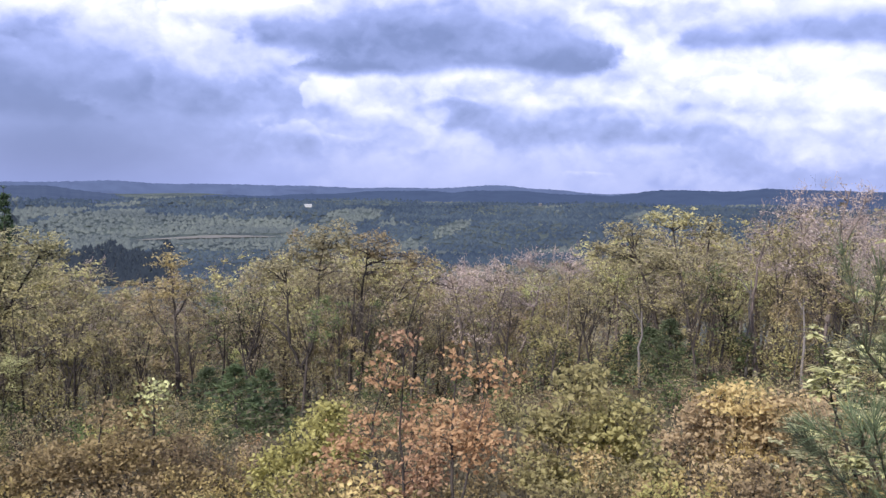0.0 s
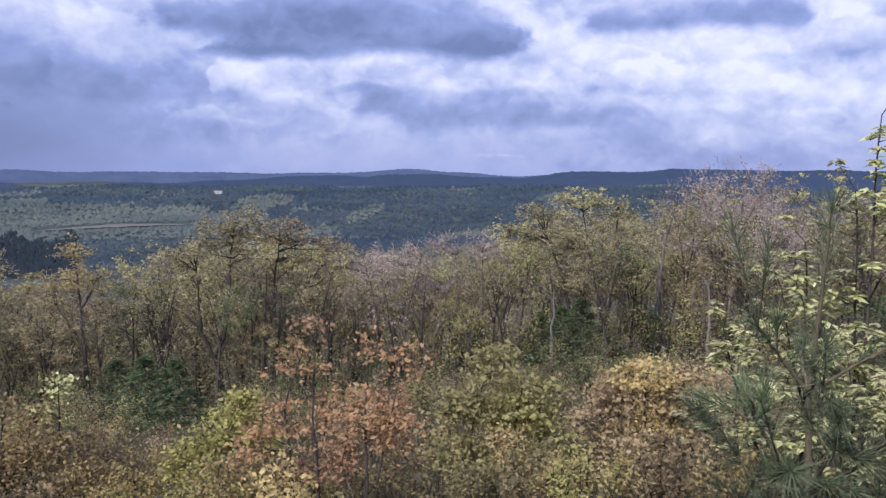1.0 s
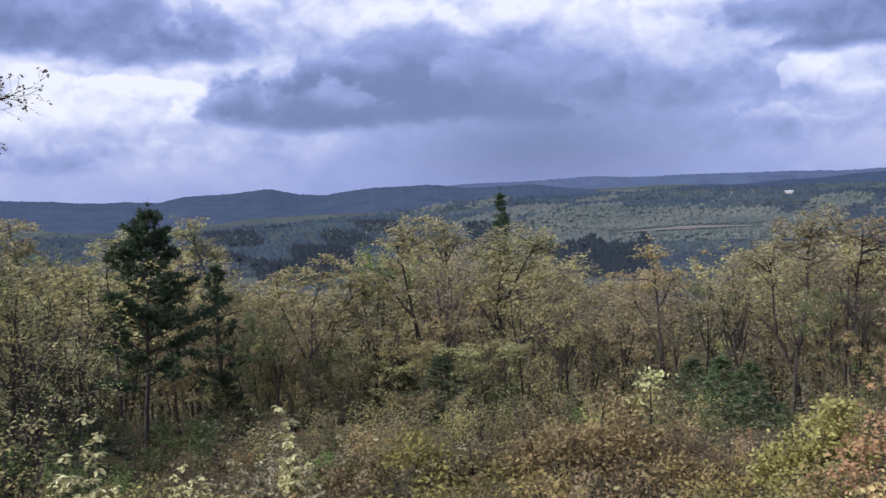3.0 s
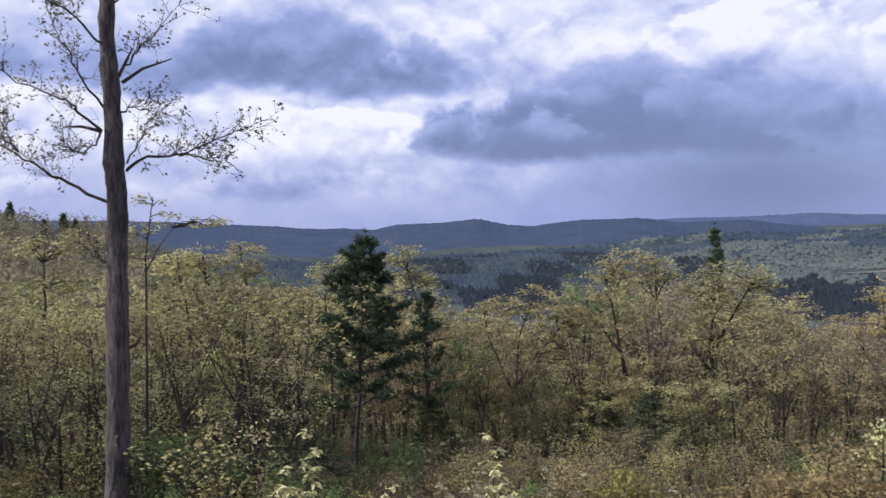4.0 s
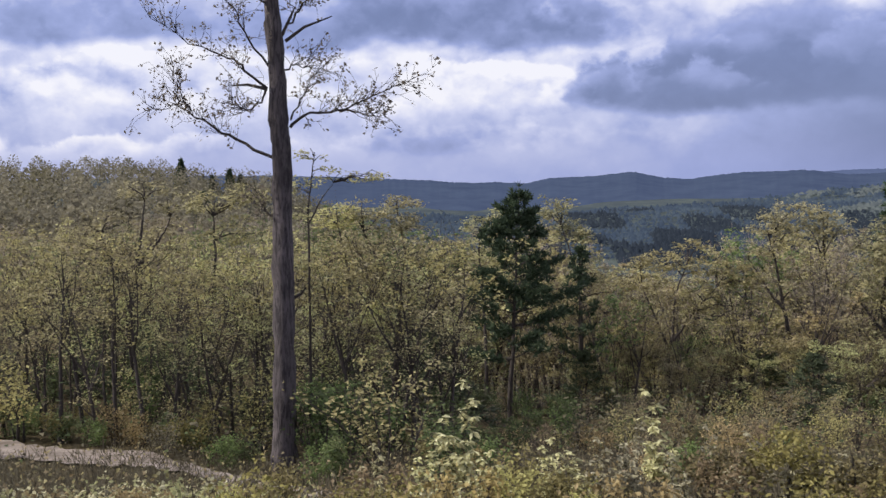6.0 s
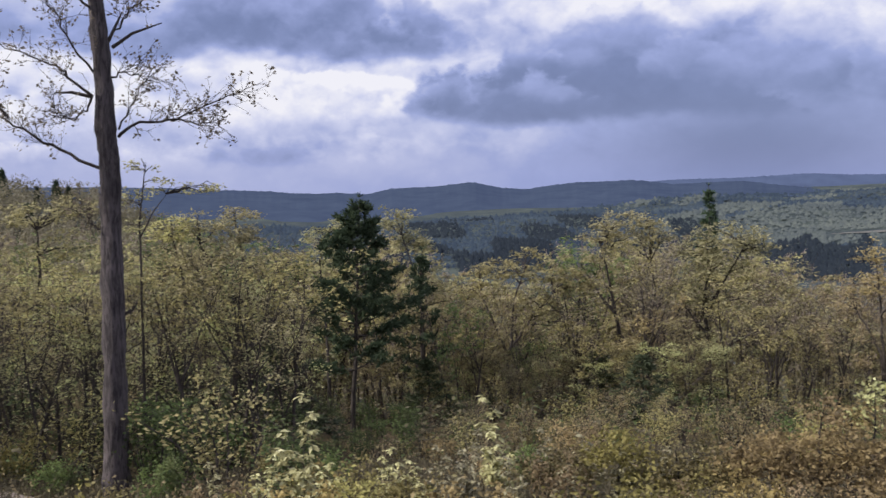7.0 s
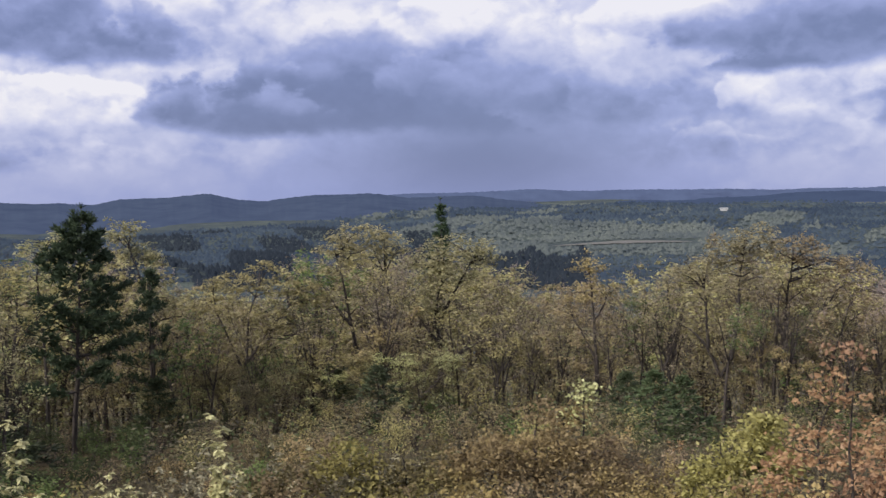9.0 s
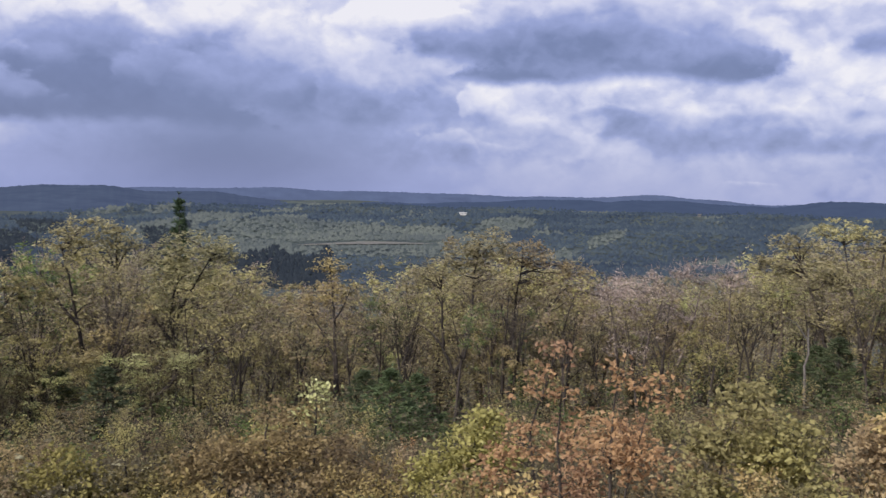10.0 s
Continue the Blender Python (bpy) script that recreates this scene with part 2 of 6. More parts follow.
NEEDLE_NEAR = leaf_material("grey_green_pine_needles", (0.10, 0.125, 0.068), (0.034, 0.048, 0.026), (0.30, 0.31, 0.19), 0.25, 0.8)
NEEDLE_BLUE = leaf_material("soft_green_hemlock_needles", (0.075, 0.10, 0.046), (0.034, 0.05, 0.024), (0.115, 0.145, 0.066), 0.25)


def ground_material():
    mat, n = material("leaf_litter_and_hazy_far_woods")
    pos = n.add("ShaderNodeNewGeometry").outputs["Position"]
    fine = n.noise(pos, 3.0, 8.0, 0.65)
    patch = n.noise(pos, 0.22, 5.0)
    near = n.mix(patch, n.ramp(fine, [(0.3, (0.035, 0.026, 0.016)), (0.6, (0.10, 0.075, 0.045)), (0.75, (0.18, 0.14, 0.085))]),
                 n.ramp(fine, [(0.3, (0.03, 0.03, 0.015)), (0.7, (0.095, 0.08, 0.042))]))
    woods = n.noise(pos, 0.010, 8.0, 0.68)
    # Far floor matches the valley woods, their blue haze put into the colour.
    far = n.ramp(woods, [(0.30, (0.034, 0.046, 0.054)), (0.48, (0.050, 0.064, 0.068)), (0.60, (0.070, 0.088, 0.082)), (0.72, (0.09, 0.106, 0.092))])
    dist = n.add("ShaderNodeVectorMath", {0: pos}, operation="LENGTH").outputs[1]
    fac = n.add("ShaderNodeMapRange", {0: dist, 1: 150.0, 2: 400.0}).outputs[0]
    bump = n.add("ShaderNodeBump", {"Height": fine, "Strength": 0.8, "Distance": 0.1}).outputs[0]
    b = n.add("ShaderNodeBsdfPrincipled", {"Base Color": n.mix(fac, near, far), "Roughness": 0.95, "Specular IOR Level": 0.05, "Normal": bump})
    n.add("ShaderNodeOutputMaterial", {0: b.outputs[0]})
    return mat


def woods_material(name, stops, scale=0.004):
    """Far tree crowns: each its own shade, in drifts of one kind."""
    mat, n = material(name)
    g = n.add("ShaderNodeNewGeometry")
    drift = n.noise(g.outputs["Position"], scale, 5.0, 0.65)
    rough = n.noise(g.outputs["Position"], 0.35, 4.0, 0.7)
    v = n.m("MULTIPLY_ADD", g.outputs["Random Per Island"], 0.34, n.m("MULTIPLY_ADD", rough, 0.1, n.m("MULTIPLY_ADD", drift, 1.6, -0.55)))
    lifted = n.add("ShaderNodeVectorMath", {0: g.outputs["Normal"], 1: (0.0, 0.0, 1.7)}, operation="ADD").outputs[0]
    soft_n = n.add("ShaderNodeVectorMath", {0: lifted}, operation="NORMALIZE").outputs[0]
    b = n.add("ShaderNodeBsdfPrincipled", {"Base Color": n.ramp(v, stops), "Roughness": 0.9, "Specular IOR Level": 0.05, "Normal": soft_n})
    n.add("ShaderNodeOutputMaterial", {0: b.outputs[0]})
    return mat


def plain_material(name, a, b_col, scale=2.0, rough=0.9):
    mat, n = material(name)
    pos = n.add("ShaderNodeNewGeometry").outputs["Position"]
    f = n.noise(pos, scale, 7.0, 0.65)
    col = n.ramp(f, [(0.3, a), (0.7, b_col)])
    bump = n.add("ShaderNodeBump", {"Height": f, "Strength": 0.5, "Distance": 0.05}).outputs[0]
    b = n.add("ShaderNodeBsdfPrincipled", {"Base Color": col, "Roughness": rough, "Specular IOR Level": 0.15, "Normal": bump})
    n.add("ShaderNodeOutputMaterial", {0: b.outputs[0]})
    return mat


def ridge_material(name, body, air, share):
    """Ridges miles away: dark woods, with blue haze put in as surface glow and body tint."""
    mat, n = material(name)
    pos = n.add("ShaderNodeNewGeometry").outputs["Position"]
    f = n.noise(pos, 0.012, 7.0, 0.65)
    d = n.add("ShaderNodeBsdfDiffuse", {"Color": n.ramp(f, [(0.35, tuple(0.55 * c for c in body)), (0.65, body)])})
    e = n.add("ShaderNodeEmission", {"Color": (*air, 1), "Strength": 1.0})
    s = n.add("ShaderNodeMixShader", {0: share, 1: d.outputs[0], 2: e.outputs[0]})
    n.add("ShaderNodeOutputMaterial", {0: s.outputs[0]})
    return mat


# ---------- mesh helpers ----------


def mesh_of(name, verts, faces, mat, smooth=False):
    """A mesh from an array of places and an array of faces with one number of corners."""
    verts, faces = np.asarray(verts, np.float32), np.asarray(faces, np.int32)
    me = bpy.data.meshes.new(name)
    k = faces.shape[1]
    me.vertices.add(len(verts))
    me.vertices.foreach_set("co", verts.ravel())
    me.loops.add(faces.size)
    me.loops.foreach_set("vertex_index", faces.ravel())
    me.polygons.add(len(faces))
    me.polygons.foreach_set("loop_start", np.arange(0, faces.size, k, dtype=np.int32))
    me.polygons.foreach_set("use_smooth", np.full(len(faces), smooth))
    me.update(calc_edges=True)
    me.validate()
    me.materials.append(mat)
    return me


def part(name, me, parent, label=""):
    ob = new(name, me)
    ob.parent = parent
    if label:
        ob["label"] = label
    return ob


def join(chunks):
    """Stack (verts, faces) chunks."""
    vs, fs, base = [], [], 0
    for v, f in chunks:
        vs.append(v)
        fs.append(np.asarray(f) + base)
        base += len(v)
    return np.concatenate(vs), np.concatenate(fs)


def tube(pts, radii, sides):
    """A tapered tube along a path."""
    pts, radii = np.asarray(pts, float), np.asarray(radii, float)
    t = np.gradient(pts, axis=0)
    t /= np.linalg.norm(t, axis=1)[:, None] + 1e-9
    ref = np.array([0.31, 0.95, 0.05]) if abs(t[0] @ np.array([0.31, 0.95, 0.05])) < 0.9 else np.array([1.0, 0, 0])
    u = np.cross(t, ref)
    u /= np.linalg.norm(u, axis=1)[:, None] + 1e-9
    w = np.cross(t, u)
    a = np.arange(sides) * 2 * np.pi / sides
    ring = np.cos(a)[None, :, None] * u[:, None, :] + np.sin(a)[None, :, None] * w[:, None, :]
    v = (pts[:, None, :] + radii[:, None, None] * ring).reshape(-1, 3)
    i, j = np.meshgrid(np.arange(len(pts) - 1), np.arange(sides), indexing="ij")
    k = (j + 1) % sides
    f = np.stack([i * sides + j, i * sides + k, (i + 1) * sides + k, (i + 1) * sides + j], -1).reshape(-1, 4)
    return v, f


def unit(v):
    return v / (np.linalg.norm(v, axis=-1, keepdims=True) + 1e-9)


def leaves(centres, size, rng, long=1.5, droop=0.0):
    """Pointed leaf blades, one quad each, folded a little along the rib."""
    n = len(centres)
    d = rng.normal(size=(n, 3))
    d[:, 2] = d[:, 2] * 0.6 - droop
    d = unit(d)
    s = unit(np.cross(d, rng.normal(size=(n, 3))))
    up = np.cross(s, d)
    L = (size * rng.uniform(0.6, 1.35, n))[:, None]
    W = L / long * 0.5
    base, tip = centres - d * L * 0.5, centres + d * L * 0.5
    mid = centres - d * L * 0.08
    a, b = mid + s * W + up * W * 0.35, mid - s * W + up * W * 0.35
    v = np.stack([base, a, tip, b], 1).reshape(-1, 3)
    return v, np.arange(4 * n).reshape(-1, 4)


def small_leaves(centres, size, rng):
    """Leaves too far off to show a form: slim three-cornered blades."""
    n = len(centres)
    d = rng.normal(size=(n, 3))
    d[:, 2] *= 0.3
    d = unit(d)
    s = unit(np.cross(d, rng.normal(size=(n, 3)) * 0.42 + (0.0, 0.0, 0.7)))
    L = (size * rng.uniform(0.6, 1.4, n))[:, None]
    v = np.stack([centres - d * L * 0.5 - s * L * 0.36, centres - d * L * 0.4 + s * L * 0.36, centres + d * L * 0.6], 1).reshape(-1, 3)
    return v, np.arange(3 * n).reshape(-1, 3)


def needles(centres, ways, count, length, width, rng, spread=0.8):
    """Tufts of thin needles round the given ways: slim quads."""
    n = len(centres)
    c = np.repeat(centres, count, 0)
    d = unit(np.repeat(unit(ways), count, 0) + rng.normal(size=(n * count, 3)) * spread)
    s = unit(np.cross(d, rng.normal(size=(n * count, 3)))) * width * 0.5
    L = (length * rng.uniform(0.7, 1.2, n * count))[:, None]
    v = np.stack([c - s, c + s, c + d * L + s * 0.4, c + d * L - s * 0.4], 1).reshape(-1, 3)
    return v, np.arange(4 * n * count).reshape(-1, 4)


def bent(start, way, length, k, rng, lift=0.25, wobble=0.12):
    """A path that starts along way and bends upward."""
    p, d, out = np.array(start, float), unit(np.array(way, float)), []
    step = length / (k - 1)
    for _ in range(k):
        out.append(p.copy())
        d = unit(d + np.array([0, 0, lift / k]) + rng.normal(size=3) * wobble)
        p = p + d * step
    return np.array(out)


def tree_skeleton(rng, H, spread, low, forks, limbs, twigs_per=3, girth=0.014):
    """Trunk, leaders, limbs and twigs of a broadleaved tree: wood chunks and the twig tips."""
    wood, tips = [], []
    r0 = girth * H
    trunk = bent((0, 0, -0.4), (rng.normal() * 0.06, rng.normal() * 0.06, 1), H * 0.97, 9, rng, 0.25, 0.05)
    tr = r0 * (1 - 0.88 * np.linspace(0, 1, 9) ** 0.9)
    tr[0] *= 1.35
    wood.append(tube(trunk, tr, 6))
    stems = [(trunk, tr)]
    for _ in range(forks):
        i = rng.integers(3, 5)
        a = rng.uniform(0, 6.283)
        way = np.array([math.cos(a) * 0.45, math.sin(a) * 0.45, 1.0])
        p = bent(trunk[i], way, H * rng.uniform(0.42, 0.56), 7, rng, 0.3, 0.07)
        r = tr[i] * 0.75 * (1 - 0.85 * np.linspace(0, 1, 7))
        wood.append(tube(p, r, 5))
        stems.append((p, r))
    angle = rng.uniform(0, 6.283)
    for k in range(limbs):
        path, rad = stems[k % len(stems)] if k % 3 else stems[0]
        s = low + (0.97 - low) * (k + rng.uniform(0, 1)) / limbs if path is trunk else rng.uniform(0.25, 0.97)
        f = s * (len(path) - 1)
        i = min(int(f), len(path) - 2)
        start = path[i] + (path[i + 1] - path[i]) * (f - i)
        angle += 2.4 + rng.normal() * 0.35
        up = rng.uniform(0.35, 1.2)
        L = spread * H * (0.10 + 0.24 * math.sin(math.pi * min(1.0, 0.15 + 0.75 * max(0.0, (s - low) / (1 - low))))) * rng.uniform(0.7, 1.3)
        p = bent(start, (math.cos(angle), math.sin(angle), up), L, 5, rng, 0.7, 0.13)
        rr = max(rad[i] * 0.55, 0.016) * (1 - 0.75 * np.linspace(0, 1, 5))
        wood.append(tube(p, rr, 3))
        for q in range(5):
            g = rng.uniform(0.3, 1.0) * 3.999
            j = int(g)
            s0 = p[j] + (p[min(j + 1, 4)] - p[j]) * (g - j)
            d = unit(p[min(j + 1, 4)] - p[max(j - 1, 0)]) + rng.normal(size=3) * 0.55
            d[2] += 0.25
            b = bent(s0, d, L * rng.uniform(0.3, 0.55), 3, rng, 0.5, 0.2)
            wood.append(tube(b, max(rr[j] * 0.5, 0.010) * (1 - 0.6 * np.linspace(0, 1, 3)), 3))
            for w in range(twigs_per):
                e0 = b[rng.integers(1, 3)]
                d2 = unit(unit(b[-1] - b[0]) + rng.normal(size=3) * 0.7)
                e1 = e0 + d2 * rng.uniform(0.2, 0.5) * H / 10
                wide = unit(np.cross(d2, rng.normal(size=3))) * 0.008
                wood.append((np.array([e0 - wide, e0 + wide, e1 + wide * 0.5, e1 - wide * 0.5]), np.array([[0, 1, 2, 3]])))
                if (k * 5 + q) % 7 > 1:
                    tips.append(e1)
                    tips.append((e0 + e1) / 2)
    return join(wood), np.array(tips)


def broadleaf(seed, leaf, label, H=10.0, spread=1.0, low=0.46, forks=2, limbs=16, per=6, size=0.17, scatter=0.17, bark=None, name="broadleaf_tree", category="tree",
              group="trees of the wooded slope", long=1.5, droop=0.0, twigs_per=3, girth=0.014, haze=320):
    rng = np.random.default_rng(seed)
    tree = new(name)
    (v, f), tips = tree_skeleton(rng, H, spread, low, forks, limbs, twigs_per, girth)
    k = H / np.percentile(tips[:, 2], 99)
    v, tips = v * k, tips * k
    part("trunk", mesh_of("trunk", v, f, bark or BARK, True), tree)
    rise = np.clip((tips[:, 2] / H - low) / (1 - low), 0, 1)
    reach = np.linalg.norm(tips[:, :2], axis=1) / (np.linalg.norm(tips[:, :2], axis=1).max() + 1e-6)
    tips = tips[(rng.uniform(size=len(tips)) < 0.4 + 0.4 * rise + 0.3 * reach) & (tips[:, 2] < 1.03 * H)]
    c = np.repeat(tips, per, 0) + rng.normal(size=(len(tips) * per, 3)) * scatter * np.array([1.1, 1.1, 0.45])
    lv, lf = small_leaves(c, size, rng)
    if haze:
        q = tips[rng.integers(0, len(tips), haze)] + rng.normal(size=(haze, 3)) * 0.12
        ways = unit(q - np.array([0, 0, H * 0.45])) + np.array([0, 0, 0.5])
        hv, hf = needles(q, ways, 1, 0.42, 0.016, rng, 0.35)
        tagged(part("twig_haze", mesh_of("twig_haze", hv, hf, BARK_PINK), tree), "fine pinkish-grey twigs seen as haze", kind="stuff")
    part("crown", mesh_of("crown", lv, lf, leaf), tree)
    return tagged(tree, label, category, group)


def conifer(seed, H, width, bare, whorl, needle, label, name="pine_tree", tuft=0.34, count=8, wide=0.06, droop=0.0, bark=None, lean=0.0, gaps=0.25, thick=17, taper=0.8, flare=0.12, spread=0.8):
    """A pine: straight stem, whorls of branches that carry needle tufts."""
    rng = np.random.default_rng(seed)
    tree = new(name)
    k = 10
    s = np.linspace(0, 1, k)
    stem = np.stack([lean * H * s + rng.normal(size=k) * 0.03, rng.normal(size=k) * 0.03, -0.4 + (H + 0.4) * s], 1)
    wood = [tube(stem, 0.013 * H * (1 - 0.93 * s), 7)]
    cs, ws = [], []
    z, turn = bare * H, 0.0
    while z < H * 0.985:
        q = (z / H - bare) / (1 - bare)
        shape = math.sin(math.pi * min(1, 0.18 + 0.82 * q) ** 0.75) if q < 0.3 else (1 - q) ** taper * 1.08
        for b in range(rng.integers(4, 6)):
            if rng.uniform() < gaps * (1.3 - q):
                continue
            turn += 1.26 + rng.normal() * 0.25
            L = width * (shape + 0.06) * rng.uniform(0.55, 1.15)
            f = z / H * (k - 1) * H / (H + 0.4) + 0.1
            i = min(int(f), k - 2)
            start = stem[i] + (stem[i + 1] - stem[i]) * (f - i)
            p = bent(start, (math.cos(turn), math.sin(turn), flare + 0.5 * q - droop), L, 5, rng, 0.35, 0.08)
            wood.append(tube(p, (0.004 * H * (1 - 0.7 * q)) * (1 - 0.7 * np.linspace(0, 1, 5)), 4))
            nt = max(5, int(L * thick))
            for _ in range(nt):
                g = rng.uniform(0.3, 1.0) ** 0.8 * 3.999
                j = int(g)
                c = p[j] + (p[min(j + 1, 4)] - p[j]) * (g - j)
                out = unit(p[-1] - p[0])
                side = np.cross(out, (0, 0, 1)) * rng.normal() * 0.22 * L * (1.1 - 0.2 * j)
                cs.append(c + side + rng.normal(size=3) * 0.06)
                ws.append(out + np.array([0, 0, 0.45 - droop]) + side * 0.5)
        z += whorl * rng.uniform(0.75, 1.25) * (1 - 0.35 * q)
    cs.append(stem[-1])
    ws.append(np.array([0, 0, 1.0]))
    v, f = join(wood)
    part("trunk", mesh_of("trunk", v, f, bark or BARK_DARK, True), tree)
    nv, nf = needles(np.array(cs), np.array(ws), count, tuft, wide, rng, spread)
    part("needles", mesh_of("needles", nv, nf, needle), tree)
    return tagged(tree, label, "tree", "conifers of the slope")


def spread_copies(first, mats):
    """Copies of a thing at the given poses; the thing itself takes the first."""
    for m in mats[1:]:
        copy_thing(first, m)
    first.matrix_basis = mats[0]


# ---------- ground ----------
RINGS = [0, 3, 8, 14, 21, 42, 60, 90, 140, 250, 400, 520, 700, 1000, 1400, 1600, 2100, 2600, 3100, 3600, 4200, 4900]
# azimuth: heights against the eye at those distances
LAND = {
    -180: [-1.7, -1.7, -1.7, -1.7, -1.6, -1.2, -1, 0, 2, 4, 4, 3, 0, -8, -15, -18, -20, -20, -18, -15, -12, -10],
    -60: [-1.7, -1.8, -2.2, -2.8, -3.4, -4.6, -5.6, -7, -10, -18, -30, -36, -44, -50, -52, -52, -50, -44, -36, -25, -14, -10],
    -20: [-1.7, -1.9, -2.9, -4.0, -5.0, -7.8, -10, -13.5, -21, -38, -52, -60, -70, -79, -81, -80, -72, -60, -48, -36, -30, -30],
    8: [-1.7, -2.0, -3.2, -4.6, -5.8, -9.8, -13.5, -20, -32, -52, -68, -78, -88, -97, -97, -95, -78, -67, -57, -52, -50, -50],
    25: [-1.7, -2.0, -3.2, -4.7, -6.0, -10.3, -14.2, -21, -34, -56, -72, -82, -92, -99, -97, -95, -80, -68, -60, -55, -52, -50],
    44: [-1.7, -2.0, -3.2, -4.8, -6.2, -10.9, -15, -22, -35, -57, -74, -84, -93, -100, -100, -99, -97, -95, -92, -88, -75, -60],
    52: [-1.7, -2.0, -3.2, -4.8, -6.2, -10.2, -13.5, -19, -28, -38, -36, -34, -50, -85, -100, -100, -98, -95, -92, -88, -75, -60],
    60: [-1.7, -2.0, -3.2, -4.8, -6.2, -9.2, -11.5, -15, -19, -20, -13, -8, -14, -50, -80, -85, -85, -80, -75, -70, -60, -50],
    67: [-1.7, -2.0, -3.1, -4.6, -5.8, -7.8, -9.5, -12, -14, -12, -5, -1, -1, -20, -50, -60, -70, -70, -65, -60, -55, -50],
    100: [-1.7, -1.8, -2.6, -3.6, -4.4, -5.5, -6.5, -7.5, -7, -3, 3, 6, 5, -5, -20, -30, -40, -45, -45, -45, -40, -40],
    180: [-1.7, -1.7, -1.7, -1.7, -1.6, -1.2, -1, 0, 2, 4, 4, 3, 0, -8, -15, -18, -20, -20, -18, -15, -12, -10],
}
LAND_AZ = sorted(LAND)
LAND_Z = np.array([LAND[a] for a in LAND_AZ], float)


def land(az, r):
    """Height of the ground at azimuth and distance."""
    az, r = np.atleast_1d(np.asarray(az, float)), np.atleast_1d(np.asarray(r, float))
    az = (az + 180) % 360 - 180
    lr = np.log(RINGS[1:])
    fr = np.interp(np.log(np.maximum(r, 0.01)), np.concatenate([[0.0], lr]), np.arange(len(RINGS)))
    i = np.clip(fr.astype(int), 0, len(RINGS) - 2)
    u = fr - i
    fa = np.interp(az, LAND_AZ, np.arange(len(LAND_AZ)))
    j = np.clip(fa.astype(int), 0, len(LAND_AZ) - 2)
    w = fa - j
    w = w * w * (3 - 2 * w)
    z = (LAND_Z[j, i] * (1 - u) + LAND_Z[j, i + 1] * u) * (1 - w) + (LAND_Z[j + 1, i] * (1 - u) + LAND_Z[j + 1, i + 1] * u) * w
    x, y = -r * np.sin(np.radians(az)), r * np.cos(np.radians(az))
    rolling = np.sin(x * 0.11 + 1.3) * np.sin(y * 0.13) * 0.25 * np.clip((r - 5) / 15, 0, 1)
    rolling += np.sin(x * 0.0071 + 0.4) * np.sin(y * 0.0063 + 1.1) * np.clip((r - 600) / 600, 0, 1) * 9
    return EYE + z + rolling


def on_land(az, r, sink=0.0):
    return polar(az, r, float(land(az, r)[0]) - sink)


def build_ground():
    rr = np.concatenate([[0.02], np.geomspace(1.0, 4950, 120)])
    aa = np.concatenate([np.arange(-180, -40, 5.0), np.arange(-40, 85, 1.0), np.arange(85, 180, 5.0)])
    A, R = np.meshgrid(aa, rr, indexing="ij")
    z = land(A.ravel(), R.ravel())
    v = np.stack([-R.ravel() * np.sin(np.radians(A.ravel())), R.ravel() * np.cos(np.radians(A.ravel())), z], 1)
    na, nr = len(aa), len(rr)
    i, j = np.meshgrid(np.arange(na), np.arange(nr - 1), indexing="ij")
    k = (i + 1) % na
    f = np.stack([i * nr + j, i * nr + j + 1, k * nr + j + 1, k * nr + j], -1).reshape(-1, 4)
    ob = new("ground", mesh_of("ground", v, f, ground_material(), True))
    tagged(ob, "wooded hillside dropping into a wide valley", "ground", kind="structure")


build_ground()


def land_patch(name, mat, label, outline, lift, steps=24, category="field", ends=True):
    """A patch laid on the land: outline gives azimuth, near and far distance along its length."""
    a = np.array([o[0] for o in outline], float)
    az = np.linspace(a[0], a[-1], steps)
    near, far = np.interp(az, a, [o[1] for o in outline]), np.interp(az, a, [o[2] for o in outline])
    rng = np.random.default_rng(len(name) + steps)
    cols = 6
    v = []
    for q, n0, f0 in zip(az, near, far):
        j0, j1 = rng.normal(size=2) * (f0 - n0) * 0.09
        u = (q - az[0]) / (az[-1] - az[0])
        taper = (1 - math.sqrt(max(0.02, math.sin(math.pi * u)))) * (f0 - n0) * 0.5 if ends else 0.0
        n0, f0 = n0 + taper, f0 - taper
        for c in range(cols):
            r = (n0 + j0) + (f0 + j1 - n0 - j0) * c / (cols - 1)
            v.append(polar(q, r, float(land(q, r)[0]) + lift))
    f = [(i * cols + c, (i + 1) * cols + c, (i + 1) * cols + c + 1, i * cols + c + 1) for i in range(steps - 1) for c in range(cols - 1)]
    ob = new(name, mesh_of(name, np.array(v), np.array(f), mat, True))
    return tagged(ob, label, category, kind="structure")


land_patch("dirt_track", plain_material("pale_sandy_dirt", (0.12, 0.098, 0.075), (0.37, 0.315, 0.28), 1.7), "pale sandy dirt track beside a tall bare tree",
           [(50, 13.2, 14.0), (53.5, 14.0, 15.6), (55.7, 15.2, 17.0), (59, 17.2, 19.2), (63, 20.0, 22.2), (69.5, 22.0, 24.8), (76, 24.8, 28.0), (85, 27.5, 31.5), (95, 30, 35)], 0.06, 90, "track", False)
TAN = plain_material("dry_tan_meadow", (0.11, 0.112, 0.105), (0.145, 0.14, 0.13), 0.02)
land_patch("meadow_tan", TAN, "dry tan meadow strip below the woods", [(9.5, 1600, 1630), (13, 1600, 1665), (17.6, 1610, 1640)], 1.5)

# ---------- far ridges ----------


